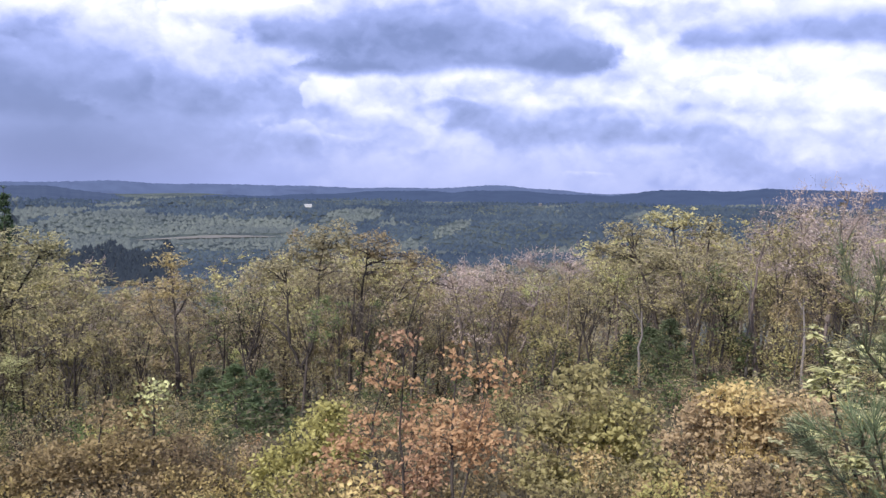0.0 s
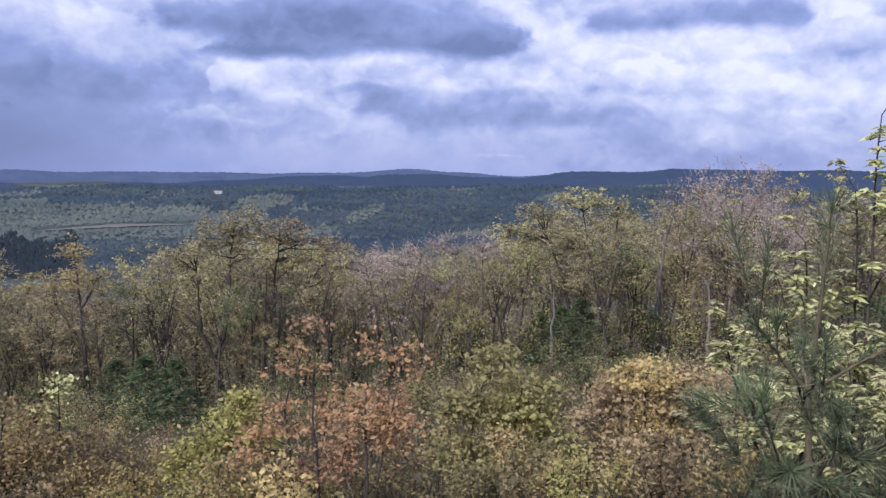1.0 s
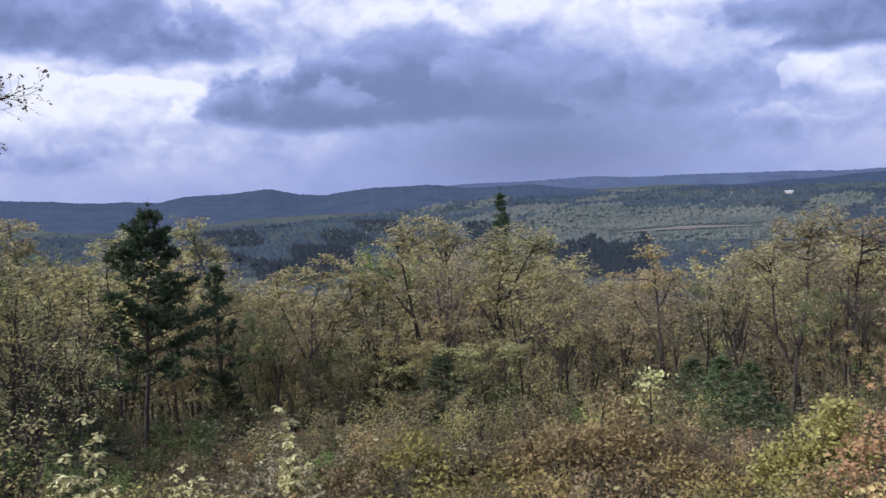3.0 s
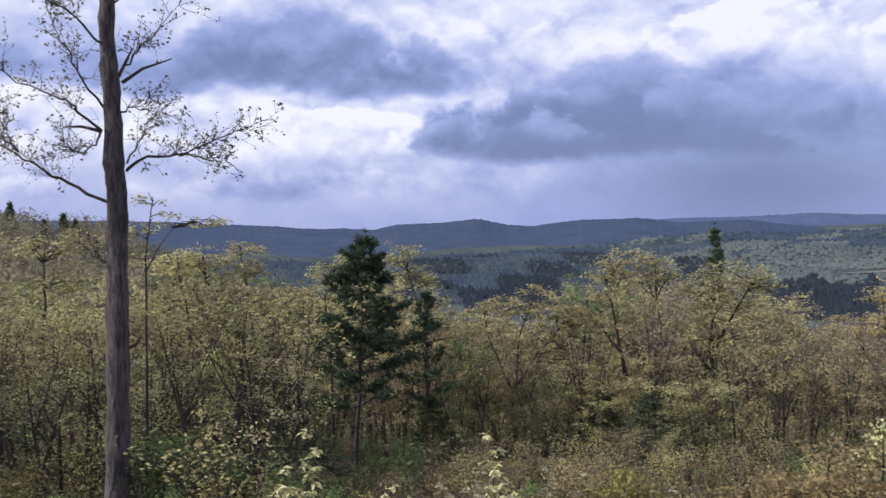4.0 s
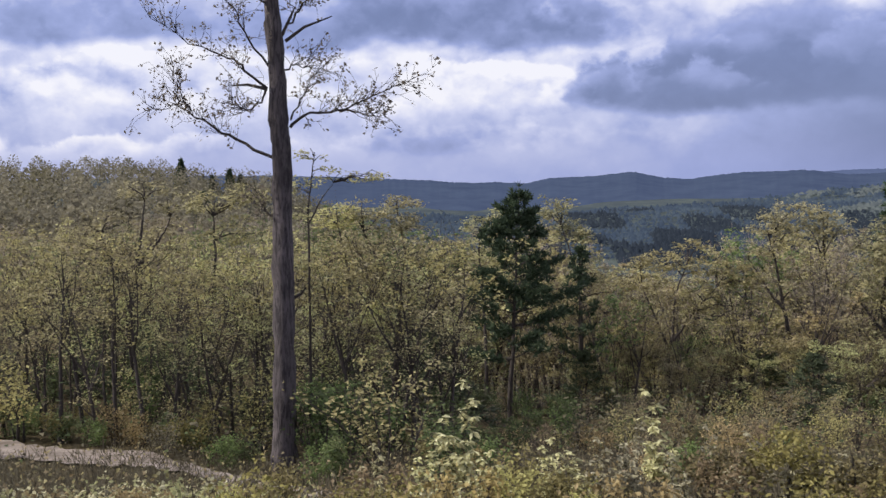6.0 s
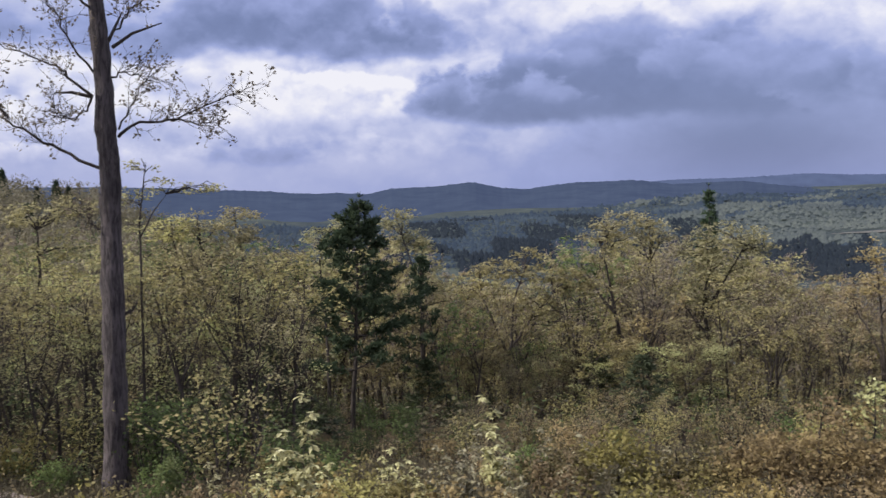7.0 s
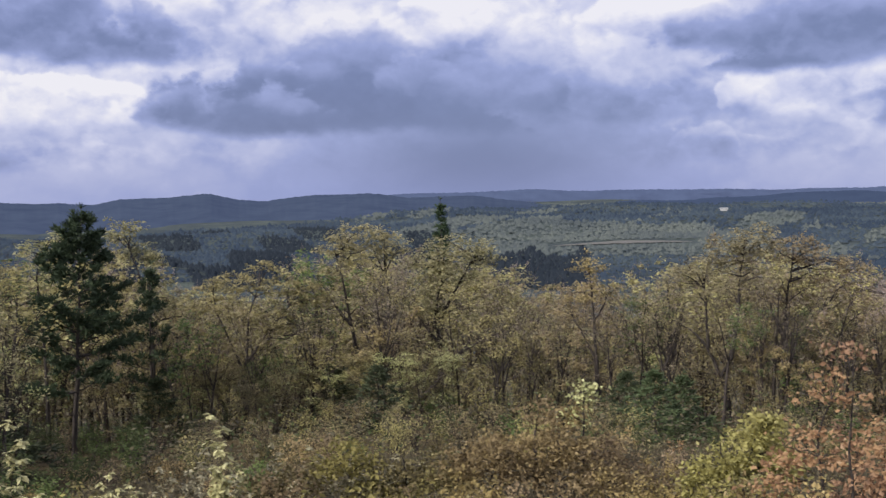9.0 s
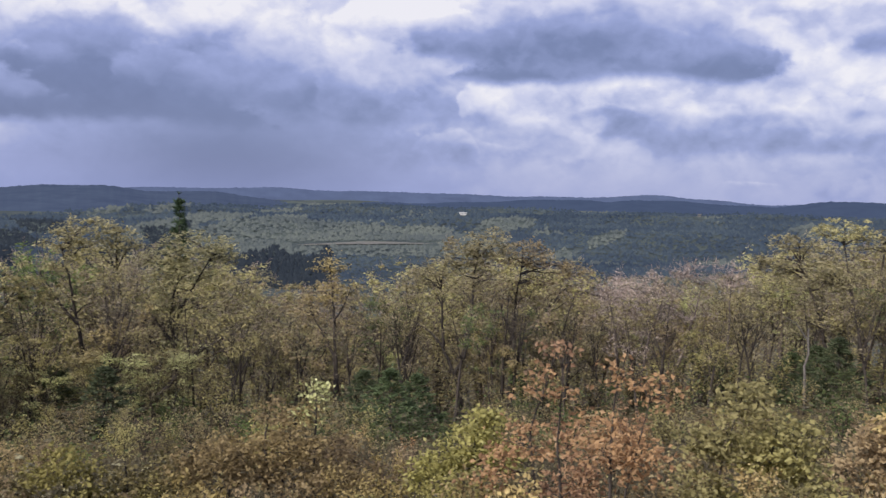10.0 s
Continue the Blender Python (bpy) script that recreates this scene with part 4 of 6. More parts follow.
OAK_PLANS = [
    (50, 401, "yellow", BARK_DARK, "crooked forked oak with yellow-green young leaves", 0.17,
     [[(7.6, -12.6), (7.8, -11.1), (8.1, -10.6), (7.5, -9.6), (7.2, -7.5), (7.1, -5.1), (6.9, -3.3)], [(8.1, -10.6), (8.8, -9.0), (9.7, -8.1), (11.0, -7.4)], [(8.8, -9.0), (8.9, -7.5), (9.0, -5.6)]],
     [(6.4, -3.1, 1.7, 1.3), (7.7, -3.8, 1.3, 0.9), (9.1, -4.5, 1.7, 0.9), (10.6, -5.3, 1.2, 0.7), (8.6, -6.1, 1.7, 0.6, 0.35), (6.3, -4.9, 1.3, 0.8, 0.4)]),
    (52, 402, "gold", BARK_DARK, "oak with golden-brown young leaves", 0.15,
     [[(4.8, -11.6), (4.6, -9.5), (4.7, -7.4), (4.5, -5.3), (4.3, -3.9)], [(4.6, -9.6), (3.9, -8.2), (2.9, -7.0)], [(4.7, -8.3), (5.3, -7.1), (5.6, -5.9)]],
     [(4.1, -3.6, 1.7, 1.1), (4.7, -5.8, 1.9, 1.2, 0.5), (3.1, -4.8, 1.0, 1.0, 0.5), (1.5, -4.3, 1.1, 0.8), (1.9, -5.7, 1.2, 0.9, 0.4)]),
    (49, 403, "gold", BARK_DARK, "slim tree with a thin golden-green crown", 0.11,
     [[(14.9, -12.9), (15.0, -10.8), (15.2, -9.0), (15.3, -7.0), (15.5, -5.2), (15.7, -3.9)], [(15.1, -10.0), (15.9, -8.4), (16.5, -7.4)], [(15.3, -7.7), (14.7, -6.7), (14.4, -5.7)]],
     [(15.6, -4.4, 1.0, 0.9, 0.7), (15.8, -6.0, 1.3, 1.0, 0.5), (16.9, -6.9, 0.9, 0.7, 0.4), (14.5, -5.9, 0.8, 0.7, 0.5)]),
    (50, 404, "yellow", BARK_DARK, "spreading oak with pale yellow-green leaves on dark limbs", 0.17,
     [[(28.5, -12.1), (29.1, -9.8), (29.6, -7.8), (29.9, -5.8), (30.4, -3.8)], [(28.3, -11.9), (27.8, -9.1), (27.2, -6.8), (27.5, -4.8)], [(29.6, -7.8), (30.7, -6.4), (31.5, -5.1)]],
     [(28.9, -2.5, 2.1, 0.7), (30.4, -3.3, 1.4, 0.7), (27.5, -3.3, 1.5, 0.8), (28.7, -3.8, 2.2, 0.7, 0.5), (30.8, -4.6, 1.1, 0.7, 0.6), (30.0, -6.8, 1.5, 1.1, 0.25)]),
    (49, 405, "fresh_tree", BARK_DARK, "dense oak with pale new leaves and crossing limbs", 0.19,
     [[(24.3, -14.3), (24.3, -11.7), (24.3, -9.1), (24.6, -7.1), (24.0, -4.4)], [(26.6, -14.8), (25.6, -12.5), (23.9, -10.4), (23.1, -9.5), (21.3, -8.5)], [(24.3, -9.1), (25.1, -8.1), (25.8, -7.1)], [(24.4, -7.7), (23.3, -5.7), (22.3, -4.0)]],
     [(23.2, -3.4, 2.2, 0.9), (21.8, -4.0, 1.3, 0.8), (25.0, -4.2, 1.5, 0.9), (23.8, -5.1, 2.3, 1.0), (25.0, -6.7, 1.7, 1.1, 0.8), (22.8, -7.0, 2.0, 1.0, 0.6), (21.4, -8.6, 1.2, 0.5, 0.5), (24.3, -8.6, 1.7, 0.7, 0.4)]),
    (48, 406, "olive", BARK_DARK, "low domed tree with arching limbs and olive-gold leaves", 0.14,
     [[(35.7, -12.7), (35.9, -11.1), (35.6, -9.1), (35.5, -7.2), (34.8, -5.2)], [(36.9, -12.3), (38.4, -10.4), (39.6, -9.3), (39.5, -8.0)], [(35.6, -9.8), (34.5, -8.2), (33.2, -6.6)], [(35.8, -10.4), (36.8, -8.1), (37.4, -6.6)]],
     [(36.2, -5.3, 2.2, 0.7), (33.2, -5.6, 1.9, 0.8), (37.5, -6.5, 1.9, 0.9), (34.5, -7.4, 2.5, 1.0, 0.6), (31.8, -6.3, 1.3, 1.0), (34.7, -4.3, 0.9, 0.4), (39.0, -8.0, 1.3, 1.0, 0.5), (31.6, -8.3, 1.5, 1.3, 0.4)]),
    (46, 407, "yellow", BARK_DARK, "broad tree in bright yellow-green leaf", 0.15,
     [[(50.8, -10.6), (50.9, -8.6), (51.0, -6.0), (51.3, -3.6), (51.6, -2.0)], [(50.9, -7.3), (52.7, -5.3), (53.6, -3.3)], [(54.4, -11.1), (54.4, -7.8), (54.6, -5.2), (55.1, -2.9)]],
     [(51.6, -1.7, 1.5, 0.5), (53.4, -2.2, 2.0, 0.7), (51.3, -2.9, 1.5, 0.9), (55.2, -2.6, 1.5, 1.0), (53.6, -3.9, 2.7, 1.2, 0.7), (50.7, -4.7, 0.9, 1.3, 0.5), (55.9, -5.2, 1.7, 1.3, 0.5), (52.4, -6.6, 2.3, 1.5, 0.4)]),
    (50, 408, "fresh_tree", BARK_DARK, "tree with pale fresh green leaves behind the pine", 0.12,
     [[(40.9, -12.1), (40.8, -8.8), (41.0, -6.1), (42.0, -3.1)], [(40.9, -6.8), (40.8, -4.8), (40.7, -3.5)], [(46.5, -11.3), (46.6, -7.4), (46.9, -4.7), (46.5, -3.1)]],
     [(42.4, -2.2, 1.1, 0.9), (41.6, -3.5, 1.0, 1.0), (40.7, -3.8, 0.5, 1.0), (47.0, -3.1, 0.9, 0.7), (45.7, -2.5, 0.7, 0.5), (46.5, -4.7, 1.3, 1.1, 0.6), (40.4, -6.0, 1.2, 1.3, 0.5), (39.4, -7.1, 1.0, 1.3, 0.5)]),
    (51, 409, "yellow", BARK_DARK, "tall oak in olive-yellow spring leaf", 0.15,
     [[(-14.8, -10.0), (-14.4, -6.9), (-13.8, -4.4), (-13.4, -2.1)], [(-12.9, -8.6), (-12.2, -5.7), (-11.2, -3.2)], [(-15.9, -9.4), (-15.9, -6.2), (-15.3, -3.3), (-15.6, -1.7)]],
     [(-10.8, -2.2, 1.5, 0.8), (-13.4, -1.4, 1.7, 0.8), (-15.3, -2.0, 1.4, 0.9), (-11.8, -3.8, 2.7, 1.1, 0.7), (-14.7, -4.0, 2.7, 1.1, 0.7), (-9.6, -3.4, 1.1, 0.8), (-13.2, -6.3, 3.0, 1.5, 0.35)]),
    (53, 410, "pink", BARK_GREY, "bare oak with a haze of pinkish buds", 0.13,
     [[(-4.3, -10.7), (-5.3, -8.3), (-5.6, -6.7), (-6.0, -4.7)], [(-2.9, -10.4), (-3.1, -8.1), (-3.7, -6.4), (-4.0, -4.7)], [(-1.5, -10.1), (-1.2, -7.5), (-0.7, -5.5)], [(-7.5, -9.9), (-7.6, -7.2), (-7.6, -4.6)]],
     [(-6.0, -4.1, 1.8, 0.8), (-2.7, -5.1, 1.8, 1.1), (-5.0, -6.3, 2.5, 1.2, 0.7), (-0.7, -5.6, 1.3, 1.0), (-7.8, -4.3, 1.3, 0.9), (1.3, -5.5, 1.0, 1.0, 0.6), (-3.4, -8.4, 3.3, 1.3, 0.4)]),
    (50, 411, "pink", BARK_GREY, "tall bare oak with pinkish twigs and a pale trunk", 0.15,
     [[(-18.2, -10.2), (-18.0, -8.0), (-17.8, -6.4), (-18.1, -3.8), (-18.6, -1.6)], [(-21.6, -8.3), (-22.0, -5.8), (-22.1, -4.3), (-22.2, -2.7), (-22.4, -0.9), (-22.7, 0.5)], [(-22.2, -3.0), (-23.0, -1.5), (-23.5, 0.1)], [(-22.0, -5.2), (-20.8, -3.1), (-20.1, -1.2)]],
     [(-22.4, 0.2, 1.7, 0.9, 0.6), (-20.2, -0.8, 1.5, 1.1, 0.7), (-18.5, -1.9, 1.3, 1.1, 0.7), (-21.3, -2.1, 2.7, 1.3, 0.6), (-19.6, -3.8, 2.7, 1.3, 0.5), (-23.7, -0.8, 1.1, 1.1, 0.6)]),
    (40, 412, "yellow", BARK_DARK, "tall edge tree with yellow-green leaves on dark limbs", 0.13,
     [[(67.5, -12.9), (67.1, -9.2), (66.5, -5.5), (66.1, -2.8), (65.9, -1.2)], [(66.8, -7.4), (67.8, -4.9), (68.3, -3.0)], [(66.5, -5.2), (65.1, -3.4), (64.5, -2.2)], [(62.8, -12.7), (62.5, -8.3), (62.1, -4.5), (62.2, -2.2)]],
     [(66.0, -0.7, 1.5, 0.7, 0.7), (64.6, -1.5, 1.0, 0.7, 0.6), (68.0, -2.5, 1.7, 0.9, 0.7), (62.3, -1.6, 1.9, 0.8), (60.3, -1.1, 1.3, 0.7), (61.2, -3.2, 2.0, 1.1, 0.7), (65.7, -4.0, 2.7, 1.3, 0.5), (69.2, -3.6, 1.3, 1.1, 0.5), (63.7, -5.7, 2.7, 1.3, 0.35)]),
]

for far_off, seed, leaf, bark, label, r0, stems, lobes in OAK_PLANS:
    rosy = leaf == "pink"
    fitted_plant("oak_tree", far_off, seed, leaf, bark, label, r0, stems, lobes, "trees of the wooded slope", "tree", 0.10 if rosy else 0.135, 0.36, 3.4 if rosy else 6.5, 0.014, haze=7 if rosy else 0)



def woods_mass(name, label, mat_leaf, az, r, top, seed, per=70, size=0.55, low=7.0, high=13.0):
    """The rest of the woods behind the first trees: stems and clumps of leaves in one mass."""
    rng = np.random.default_rng(seed)
    leafv, wood = [], []
    z0 = land(az, r)
    for a, q, z in zip(az, r, z0):
        limit = EYE + q * math.tan(radians(float(np.interp(a, SKY_A, SKY_E)) - 1.0)) - z if top else 99
        h = min(rng.uniform(low, high), limit)
        if h < 4:
            continue
        f = np.array(polar(a, q, z))
        if rng.uniform() < 0.35:
            wood.append(tube([f, f + (rng.normal() * 0.4, rng.normal() * 0.4, h * 0.55), f + (rng.normal() * 0.8, rng.normal() * 0.8, h * 0.92)], [0.12, 0.08, 0.03], 3))
        d = unit(rng.normal(size=(per, 3))) * rng.uniform(0.35, 1, (per, 1)) ** 0.5
        c = f + (0, 0, h * 0.66) + d * np.array([h * 0.26, h * 0.26, h * 0.36])
        leafv.append(c)
    v, f = leaves(np.concatenate(leafv), size, rng, 1.2)
    mass = tagged(new(name), label, "woods", kind="stuff")
    tagged(part("leaves", mesh_of("leaves", v, f, mat_leaf), mass), kind="stuff")
    v, f = join(wood)
    tagged(part("stems", mesh_of("stems", v, f, BARK_FAR), mass), kind="stuff")


def background_woods():
    rng = np.random.default_rng(77)
    for i, (k, lab) in enumerate((("olive", "olive-green woods further down the slope"), ("grey", "grey budding woods further down the slope"), ("twiggy", "brown twiggy woods further down the slope"))):
        az, r = log_spread(430, -32, 75, 68, 250, 31 + i)
        woods_mass("lower_woods", lab, LEAF[k], az, r, True, 41 + i, 170, 0.34)
    az, r = log_spread(750, 50, 78, 150, 560, 61)
    woods_mass("hill_woods", "mixed spring woods covering the neighbouring hill", LEAF["grey"], az, r, False, 62, 90, 0.8, 5, 14)
    az, r = log_spread(350, 52, 78, 200, 560, 63)
    woods_mass("hill_woods", "green trees among the woods of the neighbouring hill", LEAF["bud"], az, r, False, 64, 90, 0.8, 5, 13)


background_woods()

# ---------- conifers ----------
pine_c = conifer(208, 10.35, 2.9, 0.3, 0.5, NEEDLE, "tall dark green pine with tiered branches over a bare trunk", lean=0.05, count=9, thick=17, gaps=0.38, taper=0.72, flare=0.08, tuft=0.27, spread=0.7)
pine_c.matrix_basis = pose(*on_land(45.0, 42.5, 0.1), 0, 0, 40)
pine_t = conifer(202, 13.2, 1.25, 0.45, 0.6, NEEDLE, "slim dark pine rising above the leafy trees", gaps=0.45, tuft=0.3, count=8, thick=12)
pine_t.matrix_basis = pose(*polar(24.2, 66, EYE - 0.55 - 13.2), 0, 0, 10)
pine_s = conifer(206, 8.6, 1.5, 0.3, 0.5, NEEDLE, "small thin pine beside the taller one", gaps=0.5, tuft=0.26, count=8, thick=12)
pine_s.matrix_basis = pose(*on_land(40.8, 46, 0.1), 0, 0, 70)
HEMLOCK = conifer(203, 4.6, 1.5, 0.06, 0.3, NEEDLE_BLUE, "dense dark hemlock below the bare trees", name="hemlock_tree", tuft=0.24, count=5, droop=0.25, gaps=0.2, thick=9)
hem = []
for a, r, s in ((11.8, 36, 0.66), (10.2, 38, 0.6), (13.4, 39, 0.62), (-13.3, 46, 0.78), (-12.2, 48, 0.7), (-11.0, 50, 0.62), (49.6, 33, 0.95), (51.4, 34, 0.85), (63.5, 40, 0.55), (66, 37, 0.6), (68.5, 36, 0.65), (28, 40, 0.7), (30.5, 46, 0.8), (55, 38, 0.8), (40.5, 44, 0.8)):
    hem.append(pose(*on_land(a, r, 0.05), 0, 0, a * 37) @ Matrix.Diagonal((s * 1.5, s * 1.5, s * 0.9, 1)))
spread_copies(HEMLOCK, hem)
SPRUCE = conifer(204, 9.0, 1.9, 0.08, 0.6, NEEDLE, "dark spruce standing out on the hilltop", name="spruce_tree", tuft=0.7, count=3, wide=0.16, gaps=0.1)
spread_copies(SPRUCE, [pose(*on_land(a, r, 0.2), 0, 0, a * 20) @ Matrix.Scale(s, 4) for a, r, s in ((63.8, 430, 1.75), (61.1, 440, 1.6), (60.5, 445, 1.35), (62.1, 450, 1.15), (62.6, 300, 1.2), (63.2, 200, 0.9), (65.0, 480, 0.9))])

# ---------- the tall bare tree ----------


def tall_tree():
    rng = np.random.default_rng(5)
    D = 21.0
    foot = polar(58.5, D) + polar(45.3, REACH)
    foot.z = float(land(58.5, D)[0]) - 0.3

    def at(az, el):
        return np.array(polar(az, D, EYE + D * math.tan(radians(el)))) + np.array(polar(45.3, REACH)) - np.array(foot)

    tree = new("tall_bare_tree")
    tree.matrix_basis = Matrix.Translation(foot)
    stem = np.array([(0, 0, -0.2), at(58.55, -15.6), at(58.4, -12), at(58.3, -7.7), at(58.25, -3), at(58.2, 1.1), at(58.3, 3.2), at(58.3, 6.3), at(58.5, 9.4), at(58.55, 13), at(58.4, 17), at(58.5, 22)])
    rad = [0.33, 0.26, 0.235, 0.225, 0.215, 0.205, 0.195, 0.18, 0.16, 0.135, 0.10, 0.04]
    t = np.linspace(0, 11, 45)
    stem2 = np.stack([np.interp(t, np.arange(12), stem[:, i]) for i in range(3)], 1) + rng.normal(size=(45, 3)) * 0.008
    v, f = tube(stem2, np.interp(t, np.arange(12), rad) * (1 + rng.normal(size=45) * 0.03), 14)
    v += rng.normal(size=v.shape) * 0.02
    part("trunk", mesh_of("trunk", v, f, BARK_BIG, True), tree)
    knot = tube([at(58.3, -7.3) + (0, 0, 0.0), at(58.62, -7.5) * 0.5 + at(58.3, -7.3) * 0.5 + (0, 0, -0.05), at(58.75, -8.0)], [0.14, 0.10, 0.02], 6)
    part("knot", mesh_of("knot", *knot, BARK_PALE, True), tree, "pale scar where a limb broke off")
    live = [[(58.7, 1.0), (60.4, 2.0), (61.9, 2.9), (63.2, 3.7), (64.4, 4.4), (65.5, 4.0)], [(63.2, 3.7), (64.0, 4.7), (64.2, 5.8)],
            [(58.9, 5.0), (60.2, 6.2), (61.0, 6.8), (62.9, 7.5), (65.3, 8.9)], [(58.8, 6.3), (60.0, 8.0), (60.7, 9.4), (61.5, 11)],
            [(57.7, 2.8), (57.0, 3.5), (55.8, 3.6), (54.6, 3.8), (52.6, 4.6), (51.0, 5.2)], [(54.6, 3.8), (53.4, 3.6), (52.2, 3.5)],
            [(57.9, 8.2), (57.3, 9.1), (56.6, 10.0), (54.6, 12)], [(57.9, 6.0), (57.2, 6.4), (55.8, 6.2)], [(57.7, 3.2), (56.8, 4.8), (56.2, 5.9)],
            [(58.7, 9.6), (60.4, 11.3), (63, 12.6), (65, 13)], [(58.2, 12.0), (56, 14), (54.5, 15)], [(58.7, 14), (60, 16.5), (61, 18)], [(58.3, 17), (57, 19.5), (56.4, 21)],
            [(59.0, 5.0), (59.4, 4.2), (60.2, 3.8), (61.0, 4.1)], [(58.6, -2.5), (59.2, -2.2), (59.6, -1.6)]]
    dead = [[(58.9, 5.0), (60.0, 5.25), (60.9, 5.2)], [(57.8, 7.7), (56.7, 8.5), (55.1, 9.1)], [(58.0, 8.0), (57.5, 9.0), (57.2, 9.6)], [(57.9, -7.2), (57.3, -6.9), (57.0, -6.5)]]
    tips = []
    for path in live:
        wood = []
        p = np.array([at(*q) for q in path])
        k = len(p)
        depth = np.cumsum(rng.normal(size=k) * 0.22)
        p += np.array(polar(58.3, 1.0))[None] * (depth - depth[0])[:, None]
        tt = np.linspace(0, k - 1, 3 * k)
        p = np.stack([np.interp(tt, np.arange(k), p[:, i]) for i in range(3)], 1) + rng.normal(size=(3 * k, 3)) * 0.025
        n = len(p)
        r = (0.022 + 0.012 * k) * 0.40 * (1 - 0.82 * np.linspace(0, 1, n))
        limb = part("limb", mesh_of("limb", *tube(p, r, 6), BARK_DARK, True), tree)
        for q in range(6 * k):
            j = rng.integers(max(2, n // 4), n)
            d = unit(p[min(j + 1, n - 1)] - p[j - 1]) + rng.normal(size=3) * 0.6 + (0, 0, 0.25)
            b = bent(p[j], d, rng.uniform(0.25, 0.75), 5, rng, 0.4, 0.22)
            wood.append(tube(b, 0.008 * (1 - 0.7 * np.linspace(0, 1, 5)), 3))
            for w in range(3):
                e = b[rng.integers(1, 5)]
                tip = e + unit(unit(b[-1] - b[0]) + rng.normal(size=3) * 0.8) * rng.uniform(0.12, 0.35)
                wood.append(tube([e, tip], [0.005, 0.003], 3))
                tips.append(tip)
        tagged(part("twig_spray", mesh_of("twig_spray", *join(wood), BARK_DARK, True), limb), kind="stuff")
    for path in dead:
        p = np.array([at(*q) for q in path])
        part("dead_limb", mesh_of("dead_limb", *tube(p, [0.04, 0.03, 0.012], 6), BARK_DARK, True), tree, "broken dead limb")
    c = np.repeat(np.array(tips), 3, 0)
    c = c + rng.normal(size=c.shape) * 0.04
    part("young_leaves", mesh_of("young_leaves", *leaves(c, 0.075, rng, 1.6, 0.3), LEAF["twiggy"]), tree, "tiny opening leaves")
    tagged(tree, "tall grey-barked tree with few bare limbs beside a dirt track", "tree")


tall_tree()
fitted_plant("oak_tree", 26, 413, "fresh_tree", BARK_DARK, "slender young tree with sparse pale leaves behind the bare tree", 0.05,
      [[(57.0, -13.5), (56.9, -7.1), (56.9, -2.2), (56.6, 0.1), (56.4, 1.4)], [(56.9, -2.9), (56.1, -1.4), (55.3, -0.4)]],
      [(56.6, 1.2, 1.0, 0.5, 0.45), (55.8, 0.1, 1.2, 0.6, 0.4), (53.9, -0.2, 1.2, 0.4, 0.35), (57.4, -0.7, 0.9, 0.6, 0.35), (52.8, -0.1, 0.6, 0.3, 0.3), (57.0, -2.2, 1.0, 0.7, 0.25)],
      "trees of the wooded slope", "tree", 0.085, 0.22, 4.5, 0.008)



def snag(az, r, el0, el1, el_branch):
    """A dead pale trunk with a broken top and one bent limb."""
    rng = np.random.default_rng(int(r))
    foot = on_land(az, r, 0.2)
    top = r * math.tan(radians(el1)) + EYE - foot.z
    ob = tagged(new("dead_tree"), "dead tree with pale barkless wood and a broken top", "tree", "dead trees")
    ob.matrix_basis = Matrix.Translation(foot)
    s = np.linspace(0, 1, 8)
    p = np.stack([rng.normal(size=8) * 0.05, rng.normal(size=8) * 0.05, s * top], 1)
    part("trunk", mesh_of("trunk", *tube(p, 0.075 * (1 - 0.6 * s), 7), BARK_PALE, True), ob)
    side = np.array(polar(az + 90, 1.0))
    q = [p[6], p[6] + side * 0.5 + (0, 0, 0.7), p[6] + side * 1.1 + (0, 0, 1.0)]
    part("limb", mesh_of("limb", *tube(q, [0.035, 0.025, 0.01], 6), BARK_PALE, True), ob)


snag(-20.5, 44, -9, -5.4, -5.2)
snag(-11.7, 43, -10, -6.7, -6.5)
snag(-17.6, 50, -9, -4.6, -4.5)

# ---------- shrubs and saplings in front ----------


def shrub(seed, leaf, label, H, spread, size, stems=7, per=4, twigs=5, name="shrub", long=1.7, droop=0.3, scatter=0.07, group="shrubs on the near slope", bark=None):
    """A many-stemmed shrub with leaves on its twigs."""
    rng = np.random.default_rng(seed)
    ob = new(name)
    wood, tips = [], []
    for s in range(stems):
        a = rng.uniform(0, 6.283)
        p = bent((math.cos(a) * 0.12 * spread, math.sin(a) * 0.12 * spread, -0.15), (math.cos(a) * spread * rng.uniform(0.1, 0.55), math.sin(a) * spread * rng.uniform(0.1, 0.55), 1), H * rng.uniform(0.65, 1.05), 7, rng, 0.2, 0.09)
        wood.append(tube(p, 0.011 * H * (1 - 0.8 * np.linspace(0, 1, 7)), 4))
        for q in range(twigs * 2):
            j = rng.integers(2, 7)
            b = bent(p[j], unit(p[min(j + 1, 6)] - p[j - 1]) + rng.normal(size=3) * 0.7, rng.uniform(0.15, 0.38) * H * 0.6, 4, rng, 0.5, 0.15)
            wood.append(tube(b[[0, 1, 3]], 0.004 * H * np.array([1.0, 0.8, 0.4]), 3))
            tips += [b[1], b[2], b[3], b[3]]
    k = H / np.percentile(np.array(tips)[:, 2], 98)
    wood = [(v * k, f) for v, f in wood]
    tips = [q * k for q in tips]
    part("woody_frame", mesh_of("woody_frame", *join(wood), bark or BARK_DARK, True), ob)
    c = np.repeat(np.array(tips), per, 0)
    c = c + rng.normal(size=c.shape) * scatter * H
    part("leaves", mesh_of("leaves", *leaves(c, size, rng, long, droop), leaf), ob)
    return tagged(ob, label, "shrub", group)


